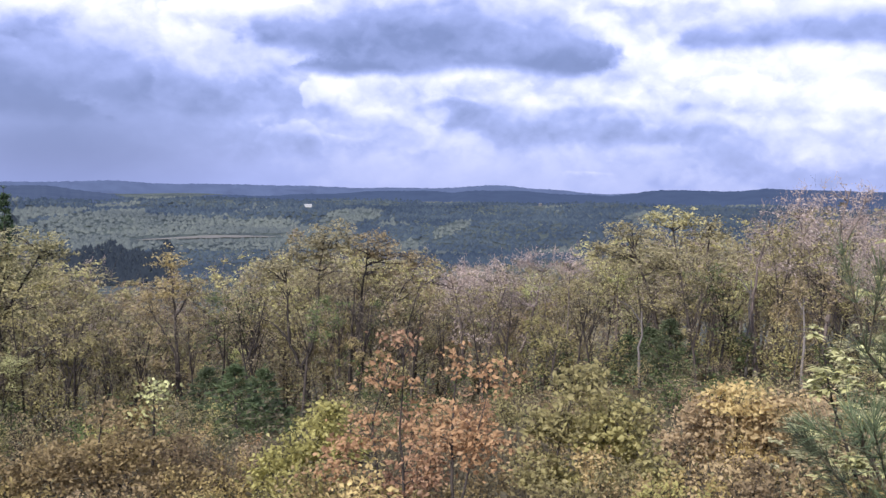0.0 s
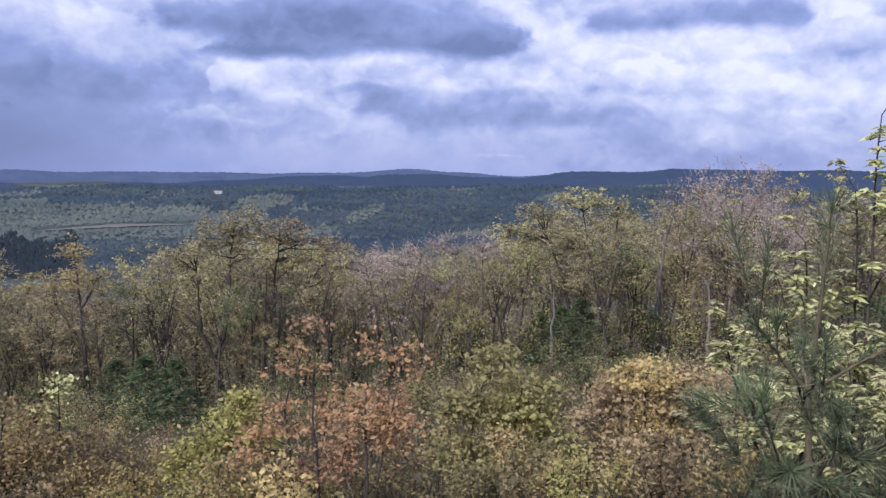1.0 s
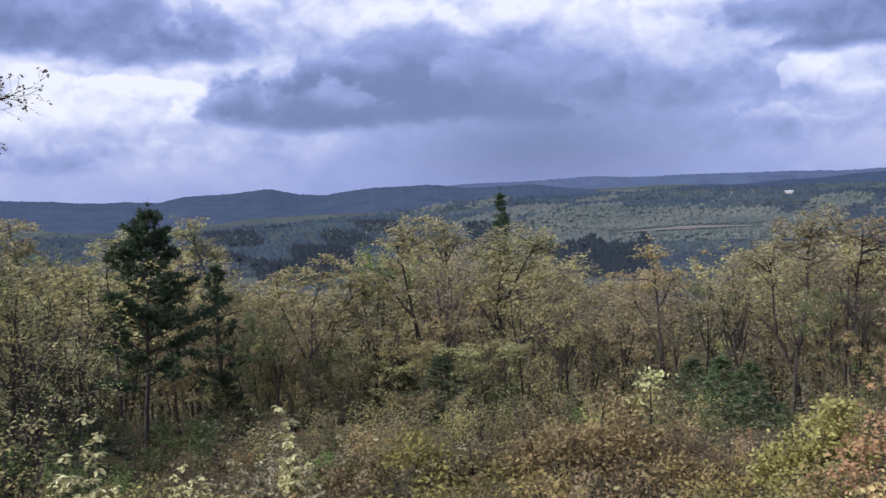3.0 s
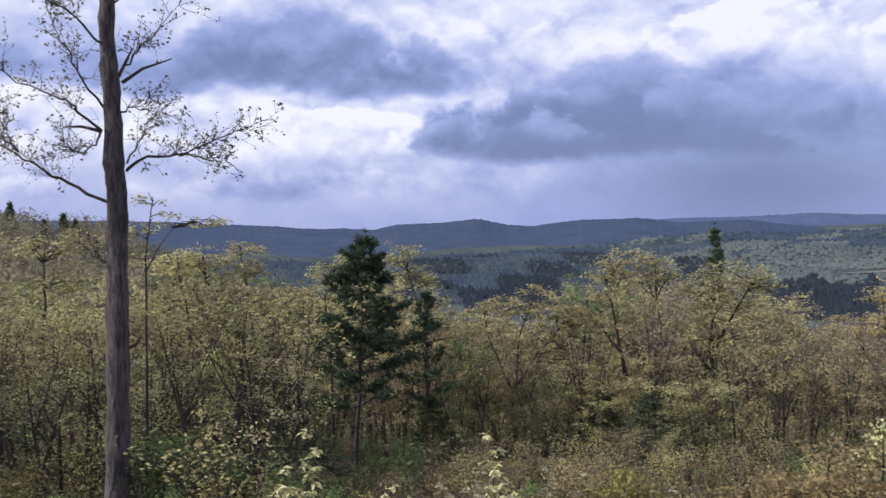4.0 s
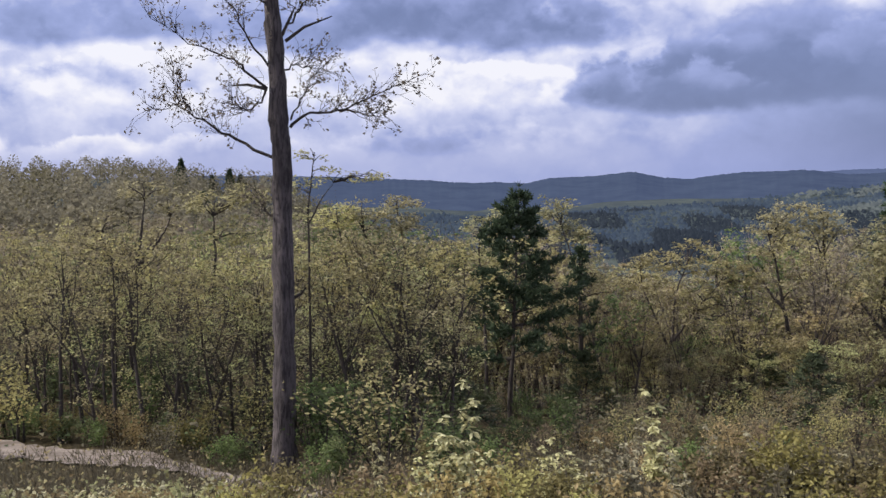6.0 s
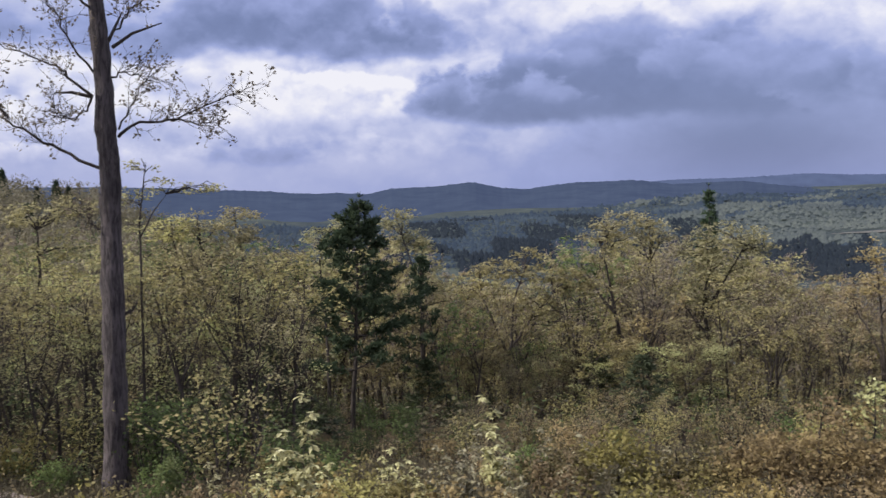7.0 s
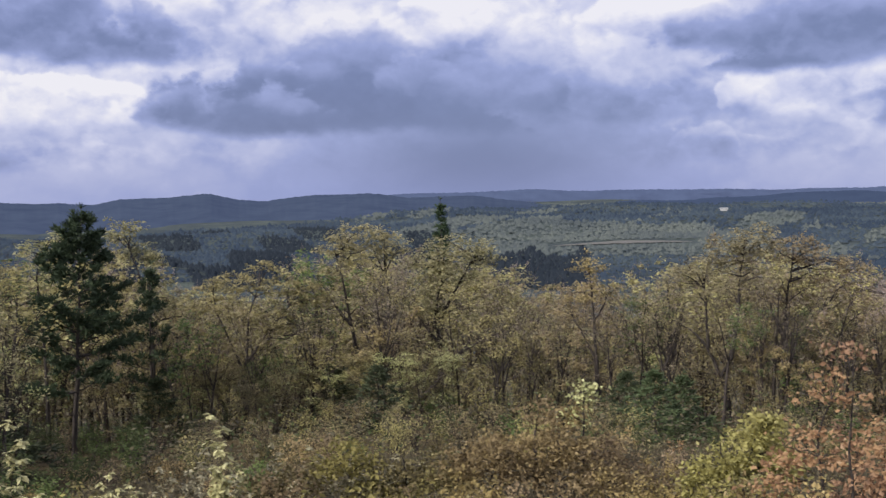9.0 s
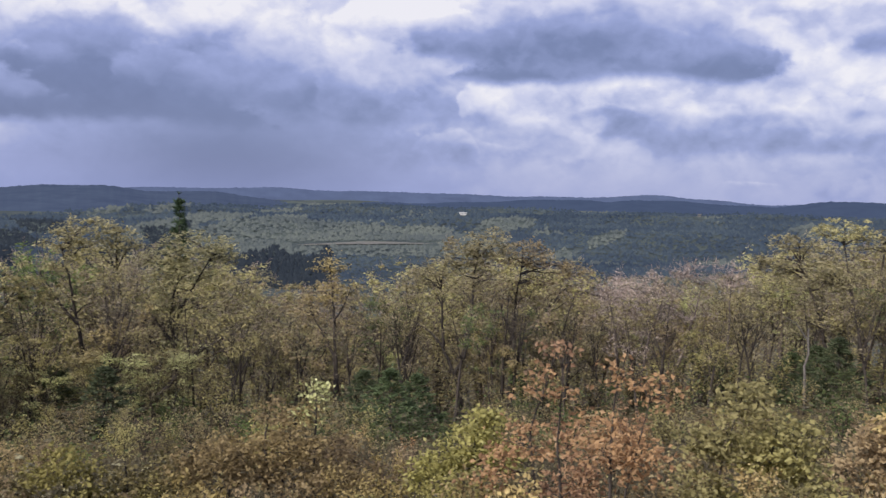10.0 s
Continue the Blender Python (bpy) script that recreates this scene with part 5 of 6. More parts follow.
SHRUBS = {
    "olive": shrub(301, LEAF["moss"], "low olive-green shrub in young leaf", 1.5, 0.9, 0.10, per=3),
    "brown": shrub(302, LEAF["tan"], "low brownish shrub with opening leaves", 1.5, 0.8, 0.095, per=3),
    "orange": shrub(303, LEAF["orange"], "low shrub with orange-tan young leaves", 1.5, 0.9, 0.10, per=3),
    "red": shrub(304, LEAF["red"], "low maple shoots with rust-red young leaves", 1.6, 0.8, 0.10, per=3),
    "lime": shrub(305, LEAF["lime"], "rounded shrub with bright yellow-green leaves", 1.6, 1.0, 0.09, stems=9, per=3),
    "green": shrub(306, LEAF["green"], "low green shrub in full leaf", 1.3, 1.0, 0.10, per=3),
    "grey": shrub(307, LEAF["grey"], "twiggy grey-green shrub hardly in leaf", 1.5, 0.9, 0.08, per=3),
}


def plant_shrubs():
    rng = np.random.default_rng(99)
    plan = {}

    def put(kind, az, r, s, flat=1.0):
        plan.setdefault(kind, []).append(pose(*on_land(az, r, 0.03), rng.normal() * 5, rng.normal() * 5, rng.uniform(0, 360)) @ Matrix.Diagonal((s, s, s * flat, 1)))

    for az, r, s in ((-18, 9, 0.55), (-16, 9.5, 0.5), (-20.5, 9.2, 0.55), (-14, 8.6, 0.48), (-22.5, 8.8, 0.5), (-11, 8.8, 0.45)):
        put("orange" if r > 9 else "brown", az, r, s)
    for i in range(104):
        az, r = rng.uniform(-32, 75), 12 + 19 * rng.uniform() ** 0.9
        if not off_track(az, r, 1.5) or (az > 50 and r < TRACK_R[5]):
            continue
        if az < -4:
            k = rng.choice(["orange", "lime", "brown", "olive", "green"], p=[0.3, 0.25, 0.2, 0.15, 0.1])
        elif az < 4:
            k = rng.choice(["red", "orange", "brown", "olive"], p=[0.4, 0.3, 0.2, 0.1])
        elif az < 25:
            k = rng.choice(["brown", "orange", "lime", "olive", "red", "grey"], p=[0.3, 0.2, 0.1, 0.2, 0.1, 0.1])
        else:
            k = rng.choice(["olive", "brown", "green", "grey", "orange"], p=[0.35, 0.3, 0.15, 0.05, 0.15])
        s = rng.uniform(0.55, 1.05) * (0.6 if az > 45 else 0.62 if az > 4 else 0.78)
        put(k, az, r, s)
    for i in range(60):
        az, r = rng.uniform(-31, 62), rng.uniform(7.5, 12.5)
        k = rng.choice(["orange", "lime", "brown", "olive"]) if az < 22 else rng.choice(["olive", "brown", "lime", "olive"])
        put(k, az, r, rng.uniform(0.35, 0.6))
    for i in range(15):
        az = rng.uniform(48, 76)
        r = rng.uniform(10.5, float(np.interp(az, TRACK_AZ, TRACK_R)) - 1.4)
        put(rng.choice(["olive", "brown", "grey", "green"], p=[0.35, 0.35, 0.15, 0.15]), az, min(r, 12.5), rng.uniform(0.25, 0.42))
    for i in range(26):
        az = 55 + 21 * (i + rng.uniform()) / 26
        r = float(np.interp(az, TRACK_AZ, TRACK_R)) + rng.uniform(1.7, 3.6)
        if 56.4 < az < 60.6:
            continue
        put(rng.choice(["olive", "green", "brown"], p=[0.3, 0.6, 0.1]), az, r, rng.uniform(0.45, 0.8))
    for k, mats in plan.items():
        spread_copies(SHRUBS[k], mats)


plant_shrubs()

SHRUB_PLANS = [
    (13, 501, "lime", "rounded bush in bright yellow-green leaf", 0.1,
     [[(7.0, -17.0), (6.9, -14.9), (5.9, -13.0)], [(7.6, -17.1), (7.9, -15.9), (8.7, -15.3)]],
     [(6.9, -14.7, 2.1, 1.7), (5.9, -13.0, 1.2, 0.8), (8.6, -15.9, 1.7, 1.3), (5.1, -15.3, 1.3, 1.5), (9.8, -17.0, 1.3, 0.9)]),
    (14, 502, "tan", "shrub with tan-brown young leaves", 0.085,
     [[(21.1, -18.1), (21.0, -16.4), (21.5, -15.2)], [(18.1, -17.9), (17.8, -15.4), (17.1, -12.8)], [(14.5, -17.7), (14.7, -16.1), (14.9, -14.9)]],
     [(17.2, -13.3, 1.1, 1.1, 0.7), (21.2, -15.3, 1.7, 1.3), (18.5, -15.4, 1.9, 1.5), (14.9, -15.7, 2.0, 1.5), (12.9, -16.6, 1.7, 1.1), (23.2, -17.1, 1.3, 1.0)]),
    (14, 503, "fresh", "slender sapling with pale yellow-green leaves", 0.09,
     [[(16.2, -17.2), (16.1, -14.6), (16.1, -11.8)]],
     [(16.1, -11.8, 0.7, 0.8, 0.7), (16.6, -13.1, 0.7, 0.7, 0.5)]),
    (12.5, 504, "moss", "wide olive-green shrub in young leaf", 0.085,
     [[(30.0, -18.2), (29.8, -16.6), (30.0, -15.3)], [(32.7, -18.2), (32.8, -17.2)], [(26.6, -18.2), (26.4, -16.9), (26.6, -15.6)]],
     [(30.0, -15.8, 2.2, 1.3), (32.7, -16.8, 1.7, 1.3), (26.6, -16.8, 2.0, 1.3), (28.3, -17.5, 2.0, 1.0), (34.7, -17.1, 1.3, 1.1), (24.2, -16.5, 1.2, 1.5)]),
    (9, 505, "red", "young red maple with rust-red unfolding leaves", 0.074,
     [[(3.1, -18.0), (3.4, -16.0), (3.7, -13.5), (2.6, -10.2)], [(-1.2, -17.9), (-1.1, -14.7), (-1.2, -11.4), (-1.8, -8.8)], [(-1.8, -17.9), (-2.6, -14.3), (-3.2, -11.7)], [(1.7, -18.0), (2.0, -14.1), (1.9, -10.2)]],
     [(1.9, -9.0, 1.1, 1.3, 0.35), (2.9, -11.2, 1.6, 1.3, 0.5), (-1.7, -10.1, 1.0, 1.5, 0.4), (-3.5, -11.2, 1.2, 1.3, 0.7), (4.0, -14.4, 1.9, 1.7, 0.7), (-0.5, -14.2, 2.5, 2.0, 0.7), (-2.9, -15.3, 1.7, 2.0, 0.8), (1.8, -17.0, 2.0, 1.3, 0.8), (5.8, -16.0, 1.3, 1.5, 0.6)]),
    (11.5, 506, "lime", "shrub with yellow-green leaves in loose sprays", 0.1,
     [[(-7.1, -17.7), (-7.1, -15.1), (-7.9, -11.8)], [(-9.7, -17.5), (-9.7, -14.9), (-10.2, -12.3)], [(-11.4, -17.4), (-11.1, -14.2)]],
     [(-8.5, -11.3, 1.9, 1.2, 0.8), (-7.1, -13.6, 1.9, 1.7), (-9.8, -14.1, 2.2, 1.7), (-6.2, -16.4, 1.9, 1.5), (-11.2, -12.8, 1.3, 1.2, 0.8), (-9.4, -16.5, 2.3, 1.3), (-12.3, -15.4, 1.7, 1.7, 0.9)]),
    (14, 507, "orange", "broad shrub with orange-tan young leaves", 0.095,
     [[(-17.4, -16.8), (-17.2, -14.3), (-17.2, -11.8)], [(-15.5, -17.0), (-15.6, -14.5), (-15.7, -12.6)], [(-19.0, -16.6), (-18.7, -14.2)]],
     [(-17.2, -11.5, 2.2, 1.1), (-15.5, -12.7, 1.7, 1.5), (-18.6, -12.8, 1.9, 1.7), (-14.7, -14.5, 2.3, 1.5), (-17.3, -14.9, 2.7, 1.5), (-19.6, -11.6, 1.3, 1.2), (-14.2, -16.3, 2.3, 1.1)]),
    (12.5, 508, "tan", "brownish shrub with opening leaves", 0.085,
     [[(17.5, -17.5), (17.5, -15.7), (17.5, -14.1)], [(21.4, -17.2), (21.6, -16.0)], [(18.7, -17.4), (19.0, -14.6), (18.7, -12.8)]],
     [(17.5, -14.9, 2.2, 1.3), (21.4, -15.5, 2.2, 1.3), (18.7, -13.1, 1.0, 0.9, 0.7), (15.0, -16.7, 2.0, 1.1), (19.6, -16.4, 2.3, 1.2), (23.5, -16.1, 1.3, 1.1)]),
]

for far_off, seed, leaf, label, size, stems, lobes in SHRUB_PLANS:
    fitted_plant("shrub", far_off, seed, leaf, BARK_DARK, label, 0.03 * far_off / 12, stems, lobes, "shrubs on the near slope", "shrub", size * 0.74, 0.17, 15.0, 0.003, big=True)

THICKET = [shrub(321, LEAF["deep"], "dense dark green thicket below the trees", 2.6, 0.8, 0.12, stems=5, per=3, twigs=5, name="thicket", group="undergrowth of the woods", scatter=0.05),
           shrub(322, LEAF["olive"], "dense olive-green undergrowth below the trees", 2.8, 0.8, 0.11, stems=5, per=3, twigs=5, name="thicket", group="undergrowth of the woods", scatter=0.05),
           shrub(323, LEAF["gold"], "twiggy brownish undergrowth hardly in leaf", 2.8, 0.7, 0.09, stems=8, per=2, twigs=6, name="thicket", group="undergrowth of the woods", scatter=0.05)]


def plant_thicket():
    rng = np.random.default_rng(55)
    mats = [[], [], []]
    for i in range(210):
        a = rng.uniform(38, 75) if i % 7 < 2 else rng.uniform(-32, 48)
        r = rng.uniform(float(np.interp(a, TRACK_AZ, TRACK_R)) + 1.6 if a > 48 else 23, 38 if a > 48 else 44)
        if 56.4 < a < 60.6 and r < 25:
            continue
        s = rng.uniform(0.35, 0.8) if a > 48 else rng.uniform(0.3, 0.55)
        k = rng.choice(3, p=(0.75, 0.2, 0.05) if 44 < a < 57 else (0.45, 0.4, 0.15) if a > 48 else (0.5, 0.25, 0.25) if a > 36 else (0.2, 0.4, 0.4))
        mats[k].append(pose(*on_land(a, r, 0.05), 0, 0, rng.uniform(0, 360)) @ Matrix.Diagonal((s * 1.3, s * 1.3, s, 1)))
    for i in range(78):
        a, r = -31 + 80 * (i + rng.uniform()) / 78, rng.uniform(44, 53)
        s = rng.uniform(0.55, 1.05) if a < 40 else rng.uniform(0.4, 0.7)
        k = rng.choice(3, p=(0.45, 0.3, 0.25) if a > 38 else (0.15, 0.45, 0.4))
        mats[k].append(pose(*on_land(a, r, 0.05), 0, 0, rng.uniform(0, 360)) @ Matrix.Diagonal((s * 1.35, s * 1.35, s, 1)))
    for q, m in zip(THICKET, mats):
        spread_copies(q, m)


plant_thicket()

EDGE = [broadleaf(151, LEAF["shade"], "thin young tree leafy to the ground at the wood edge", H=8, spread=0.75, low=0.08, forks=1, limbs=15, size=0.13, per=3, girth=0.015, scatter=0.2, bark=BARK_DARK, haze=0, name="slender_tree", group="young trees at the edge of the wood"),
        broadleaf(152, LEAF["yellow"], "thin young tree with olive leaves at the edge of the wood", H=8, spread=0.7, low=0.2, forks=2, limbs=14, size=0.13, per=3, girth=0.016, scatter=0.2, bark=BARK_DARK, haze=0, name="slender_tree", group="young trees at the edge of the wood")]


POLES = [broadleaf(161, LEAF["olive"], "slim dark-stemmed tree with a high sparse olive crown", H=10, spread=0.8, low=0.5, forks=1, limbs=12, size=0.15, per=4, girth=0.0125, bark=BARK_DARK, haze=0, name="slender_tree", group="young trees at the edge of the wood"),
         broadleaf(162, LEAF["twiggy"], "dark forked tree with bare crooked limbs", H=10, spread=0.95, low=0.4, forks=3, limbs=14, size=0.12, per=3, girth=0.0145, bark=BARK_DARK, haze=0, name="slender_tree", group="young trees at the edge of the wood")]

YOUNG = [broadleaf(153, LEAF["olive"], "young understorey tree with olive leaves on low limbs", H=8, spread=0.95, low=0.1, forks=2, limbs=16, size=0.13, per=7, girth=0.011, scatter=0.22, haze=0, name="understorey_tree", group="understorey saplings"),
         broadleaf(154, LEAF["shade"], "young understorey tree in thin green leaf", H=8, spread=0.95, low=0.1, forks=1, limbs=16, size=0.13, per=7, girth=0.011, scatter=0.22, haze=0, name="understorey_tree", group="understorey saplings")]


def plant_edge():
    """The wall of thin young trees behind the track."""
    rng = np.random.default_rng(66)
    mats = [[], []]
    for i in range(52):
        a = 47.5 + 29 * (i + rng.uniform()) / 52
        start = float(np.interp(a, TRACK_AZ, TRACK_R)) + 2.5
        r = max(start, 25.5) + 13 * rng.uniform() ** 1.3
        foot = on_land(a, r, 0.05)
        h = min(EYE + r * math.tan(radians(rng.uniform(-8.5, -3.5))) - foot.z, 9.5)
        wide = h / 8 * rng.uniform(0.85, 1.15)
        mats[int(rng.uniform() < 0.45)].append(pose(*foot, rng.normal() * 3, rng.normal() * 3, rng.uniform(0, 360)) @ Matrix.Diagonal((wide, wide, h / 8, 1)))
    for q, m in zip(EDGE, mats):
        spread_copies(q, m)
    poles = [[], []]
    for i in range(66):
        if i < 24:
            a = 48.5 + 27 * (i + rng.uniform()) / 24
            r, top = max(float(np.interp(a, TRACK_AZ, TRACK_R)) + 2.2, 25.0) + 4 * rng.uniform(), rng.uniform(-6.0, -2.6)
        else:
            a = -30 + 74 * (i - 24 + rng.uniform()) / 42
            r, top = rng.uniform(44, 50), float(np.interp(a, SKY_A, SKY_E)) - rng.uniform(0.7, 2.4)
        if 56.6 < a < 60 or 42 < a < 47.5:
            continue
        foot = on_land(a, r, 0.05)
        h = EYE + r * math.tan(radians(top)) - foot.z
        poles[int(a < 40 and i % 3 > 0)].append(pose(*foot, rng.normal() * 3, rng.normal() * 3, rng.uniform(0, 360)) @ Matrix.Diagonal((h / 9, h / 9, h / 10, 1)))
    for q, m in zip(POLES, poles):
        spread_copies(q, m)
    young = [[], []]
    for i in range(84):
        a = -31 + 79 * (i + rng.uniform()) / 84
        r = rng.uniform(53, 66)
        if a < 14 and i % 3:
            continue
        s = rng.uniform(0.5, 0.85)
        young[i % 2].append(pose(*on_land(a, r, 0.05), rng.normal() * 4, rng.normal() * 4, rng.uniform(0, 360)) @ Matrix.Diagonal((s * 1.1, s * 1.1, s, 1)))
    for i in range(26):
        a, r, s = 23 + 19 * (i + rng.uniform()) / 26, rng.uniform(43, 48), rng.uniform(0.3, 0.48)
        young[i % 2].append(pose(*on_land(a, r, 0.05), rng.normal() * 4, rng.normal() * 4, rng.uniform(0, 360)) @ Matrix.Diagonal((s * 1.3, s * 1.3, s, 1)))
    for q, m in zip(YOUNG, young):
        spread_copies(q, m)


plant_edge()



def by_top(thing, H, spots):
    """Copies whose tops reach the given elevation: azimuth, distance, elevation, turn, girth."""
    mats = []
    for a, r, e, z, g in spots:
        foot = on_land(a, r, 0.05) + polar(a * 0.6 + 4, REACH)
        s = (EYE + r * math.tan(radians(e)) - foot.z) / H
        mats.append(pose(*foot, 0, 0, z) @ Matrix.Diagonal((s * g, s * g, s, 1)))
    spread_copies(thing, mats)


def fan_sapling(name, seed, H, leaf, label, nodes, reach, fan, long_leaf, hang):
    """A young tree with whorls of twigs that end in fans of leaves."""
    rng = np.random.default_rng(seed)
    ob = new(name)
    wood, c, d = [], [], []
    for s in range(3):
        a = rng.uniform(0, 6.283)
        p = bent((0.05 * math.cos(a), 0.05 * math.sin(a), -0.1), ((0.03, 0.2, 0.22)[s] * math.cos(a), (0.03, 0.2, 0.22)[s] * math.sin(a), 1), H * (1.0, 0.74, 0.6)[s], nodes, rng, 0.2, 0.05 * 9 / nodes)
        wood.append(tube(p, 0.006 * H * (1 - 0.8 * np.linspace(0, 1, nodes)), 5))
        for j in range(nodes // 3, nodes):
            for q in range(1 if j == nodes - 1 else rng.integers(2, 4)):
                way = np.array([rng.normal(), rng.normal(), 0.5 if j < nodes - 1 else 2.0])
                b = bent(p[j], way, rng.uniform(0.4, 1.0) * reach * (1.15 - 0.63 * j / nodes), 4, rng, 0.5, 0.1)
                wood.append(tube(b[[0, 2, 3]], [0.006, 0.005, 0.003], 3))
                for _ in range(rng.integers(fan, fan + 4)):
                    t = rng.uniform(0, 6.283)
                    out = unit(np.array([math.cos(t), math.sin(t), rng.uniform(-0.75, 0.15) * hang]))
                    c.append(b[rng.integers(2, 4)] + out * long_leaf * 0.5 + rng.normal(size=3) * 0.02)
                    d.append(out)
    c, d = np.array(c), np.array(d)
    k = H / c[:, 2].max()
    c = c * k
    wood = [(v * k, f) for v, f in wood]
    side = unit(np.cross(d, (0.0, 0.0, 1.0)) + rng.normal(size=c.shape) * 0.25)
    L = rng.uniform(0.7, 1.2, (len(c), 1)) * long_leaf
    up = unit(np.cross(side, d))
    v = np.stack([c - d * L * 0.5, c + side * L * 0.24 + up * L * 0.06, c + d * L * 0.5 - up * L * 0.1, c - side * L * 0.24 + up * L * 0.06], 1).reshape(-1, 3)
    part("woody_frame", mesh_of("woody_frame", *join(wood), BARK_DARK, True), ob)
    part("leaves", mesh_of("leaves", v, np.arange(len(v)).reshape(-1, 4), leaf), ob)
    return tagged(ob, label, "sapling", "saplings in front")


PALE = fan_sapling("leafy_sapling", 312, 2.6, LEAF["pale"], "young sapling with fans of pale drooping leaves", 10, 0.55, 8, 0.22, 1.0)
by_top(PALE, 2.6, [(48.3, 13, -12.4, 0, 0.9), (37.0, 13.5, -12.7, 60, 0.9), (43.4, 12.5, -15.3, 200, 1.0), (50.6, 12, -15.6, 300, 1.0), (40.2, 12.5, -15.6, 20, 1.1), (47, 11.5, -16.0, 200, 1.1), (34, 14, -14.6, 20, 0.9), (53.6, 12, -15.9, 10, 1.0), (36, 12, -16, 110, 1.0), (31.6, 13, -14.8, 50, 1.0), (29.8, 12.5, -15.6, 170, 1.1), (27.6, 12.5, -15.4, 260, 1.0), (25.6, 12.5, -16.0, 330, 1.1), (38.6, 12.5, -14.6, 280, 0.9), (41.6, 11.5, -16.2, 80, 1.1), (33, 12, -16.4, 190, 1.1)])
LIME = fan_sapling("young_tree", 313, 4.4, LEAF["fresh"], "young tree with tiers of bright yellow-green leaves", 17, 0.74, 26, 0.105, 0.6)
by_top(LIME, 4.4, [(-25.0, 8.5, -2.0, 86, 1.5), (-27.6, 8.0, 1.0, 80, 1.1), (-29.3, 7.5, 5.6, 262, 1.1), (-22.6, 9.5, -7.0, 270, 1.5), (-31.5, 7.0, 1.0, 240, 1.2), (-26.4, 10.5, -6.5, 140, 1.6)])

# ---------- the young pine close by ----------


def near_pine():
    rng = np.random.default_rng(8)
    D = 3.3

    def at(az, el, d=D):
        return np.array(polar(az, d, EYE + d * math.tan(radians(el)))) + np.array(polar(-5.2, REACH))

    foot = np.array(on_land(-26.4, D, 0.1)) + np.array(polar(-5.2, REACH))
    tree = new("young_pine")
    cs, ws = [], []
    stem = np.array([foot, at(-26.4, -17.1), at(-26.2, -11.8), at(-26.7, -6.3), at(-27.0, -1.9)])
    t = np.linspace(0, 4, 20)
    p = np.stack([np.interp(t, np.arange(5), stem[:, i]) for i in range(3)], 1)
    v, f = tube(p, np.interp(t, np.arange(5), [0.02, 0.012, 0.0095, 0.0065, 0.004]), 8)
    part("stem", mesh_of("stem", v - foot, f, BARK_YOUNG, True), tree)

    def bough(path, r0, dense):
        q = np.array(path)
        k = len(q)
        tt = np.linspace(0, k - 1, 10)
        q = np.stack([np.interp(tt, np.arange(k), q[:, i]) for i in range(3)], 1) + rng.normal(size=(10, 3)) * 0.004
        r0 *= 0.8
        wood = [tube(q - foot, r0 * (1 - 0.6 * np.linspace(0, 1, 10)), 5)]
        d = unit(q[-1] - q[0])
        tc, tw = [], []
        for j in range(6, 10):
            for _ in range(dense):
                tc.append(q[j] - foot + rng.normal(size=3) * 0.006)
                tw.append(d * 1.0 + rng.normal(size=3) * 0.25)
        for _ in range(3):
            j = rng.integers(4, 9)
            e = q[j] + (d + rng.normal(size=3) * 0.6) * 0.13
            wood.append(tube(np.array([q[j], e]) - foot, [r0 * 0.45, r0 * 0.25], 4))
            for u in np.linspace(0.5, 1, 4):
                tc.append(q[j] + (e - q[j]) * u - foot)
                tw.append(e - q[j])
        branch = part("branch", mesh_of("branch", *join(wood), BARK_YOUNG, True), tree)
        part("needles", mesh_of("needles", *needles(np.array(tc), np.array(tw), 24, 0.10, 0.0022, rng, 0.5), NEEDLE_NEAR), branch, "long grey-green needles in tufts")

    w1 = at(-26.2, -11.8)
    bough([w1, at(-24.6, -10.0, 3.25), at(-23.0, -7.8, 3.15)], 0.010, 1)
    bough([w1, at(-28.2, -10.4, 3.3), at(-30.0, -9.2, 3.35)], 0.010, 1)
    bough([w1, at(-25.7, -9.8, 3.45), at(-25.6, -9.2, 3.7)], 0.008, 1)
    bough([w1, at(-26.6, -11.0, 3.0), at(-27.6, -12.6, 2.75)], 0.009, 1)
    w0 = at(-26.4, -17.1)
    bough([w0, at(-24.4, -15.2, 3.2), at(-23.5, -13.6, 3.1), at(-23.1, -12.6, 3.0)], 0.011, 1)
    bough([w0, at(-23.6, -17.0, 3.3), at(-21.4, -14.2, 3.3)], 0.010, 2)
    bough([w0, at(-28.4, -15.9, 3.1), at(-30.1, -13.9, 3.0)], 0.011, 1)
    bough([w0, at(-27.4, -15.4, 3.0), at(-28.0, -13.0, 2.8)], 0.010, 2)
    bough([w0, at(-25.4, -16.4, 2.9), at(-24.6, -16.4, 2.7)], 0.009, 2)
    low = foot * 0.4 + w0 * 0.6
    bough([low, at(-24, -19, 3.1), at(-22, -17.5, 3.0)], 0.011, 2)
    bough([low, at(-28.5, -19, 3.0), at(-30.5, -18, 2.9)], 0.011, 2)
    for j in range(14, 20):
        cs.append(p[j] - foot)
        ws.append(np.array([0, 0, 1.0]))
    cs.append(p[-1] - foot)
    ws.append(np.array([0, 0, 1.4]))
    part("needles", mesh_of("needles", *needles(np.array(cs), np.array(ws), 24, 0.10, 0.0022, rng, 0.5), NEEDLE_NEAR), tree, "long grey-green needles in tufts")
    tree.matrix_basis = Matrix.Translation(Vector(foot))
    tagged(tree, "young white pine close to the viewpoint with whorled branches", "tree")


near_pine()

# ---------- far buildings ----------


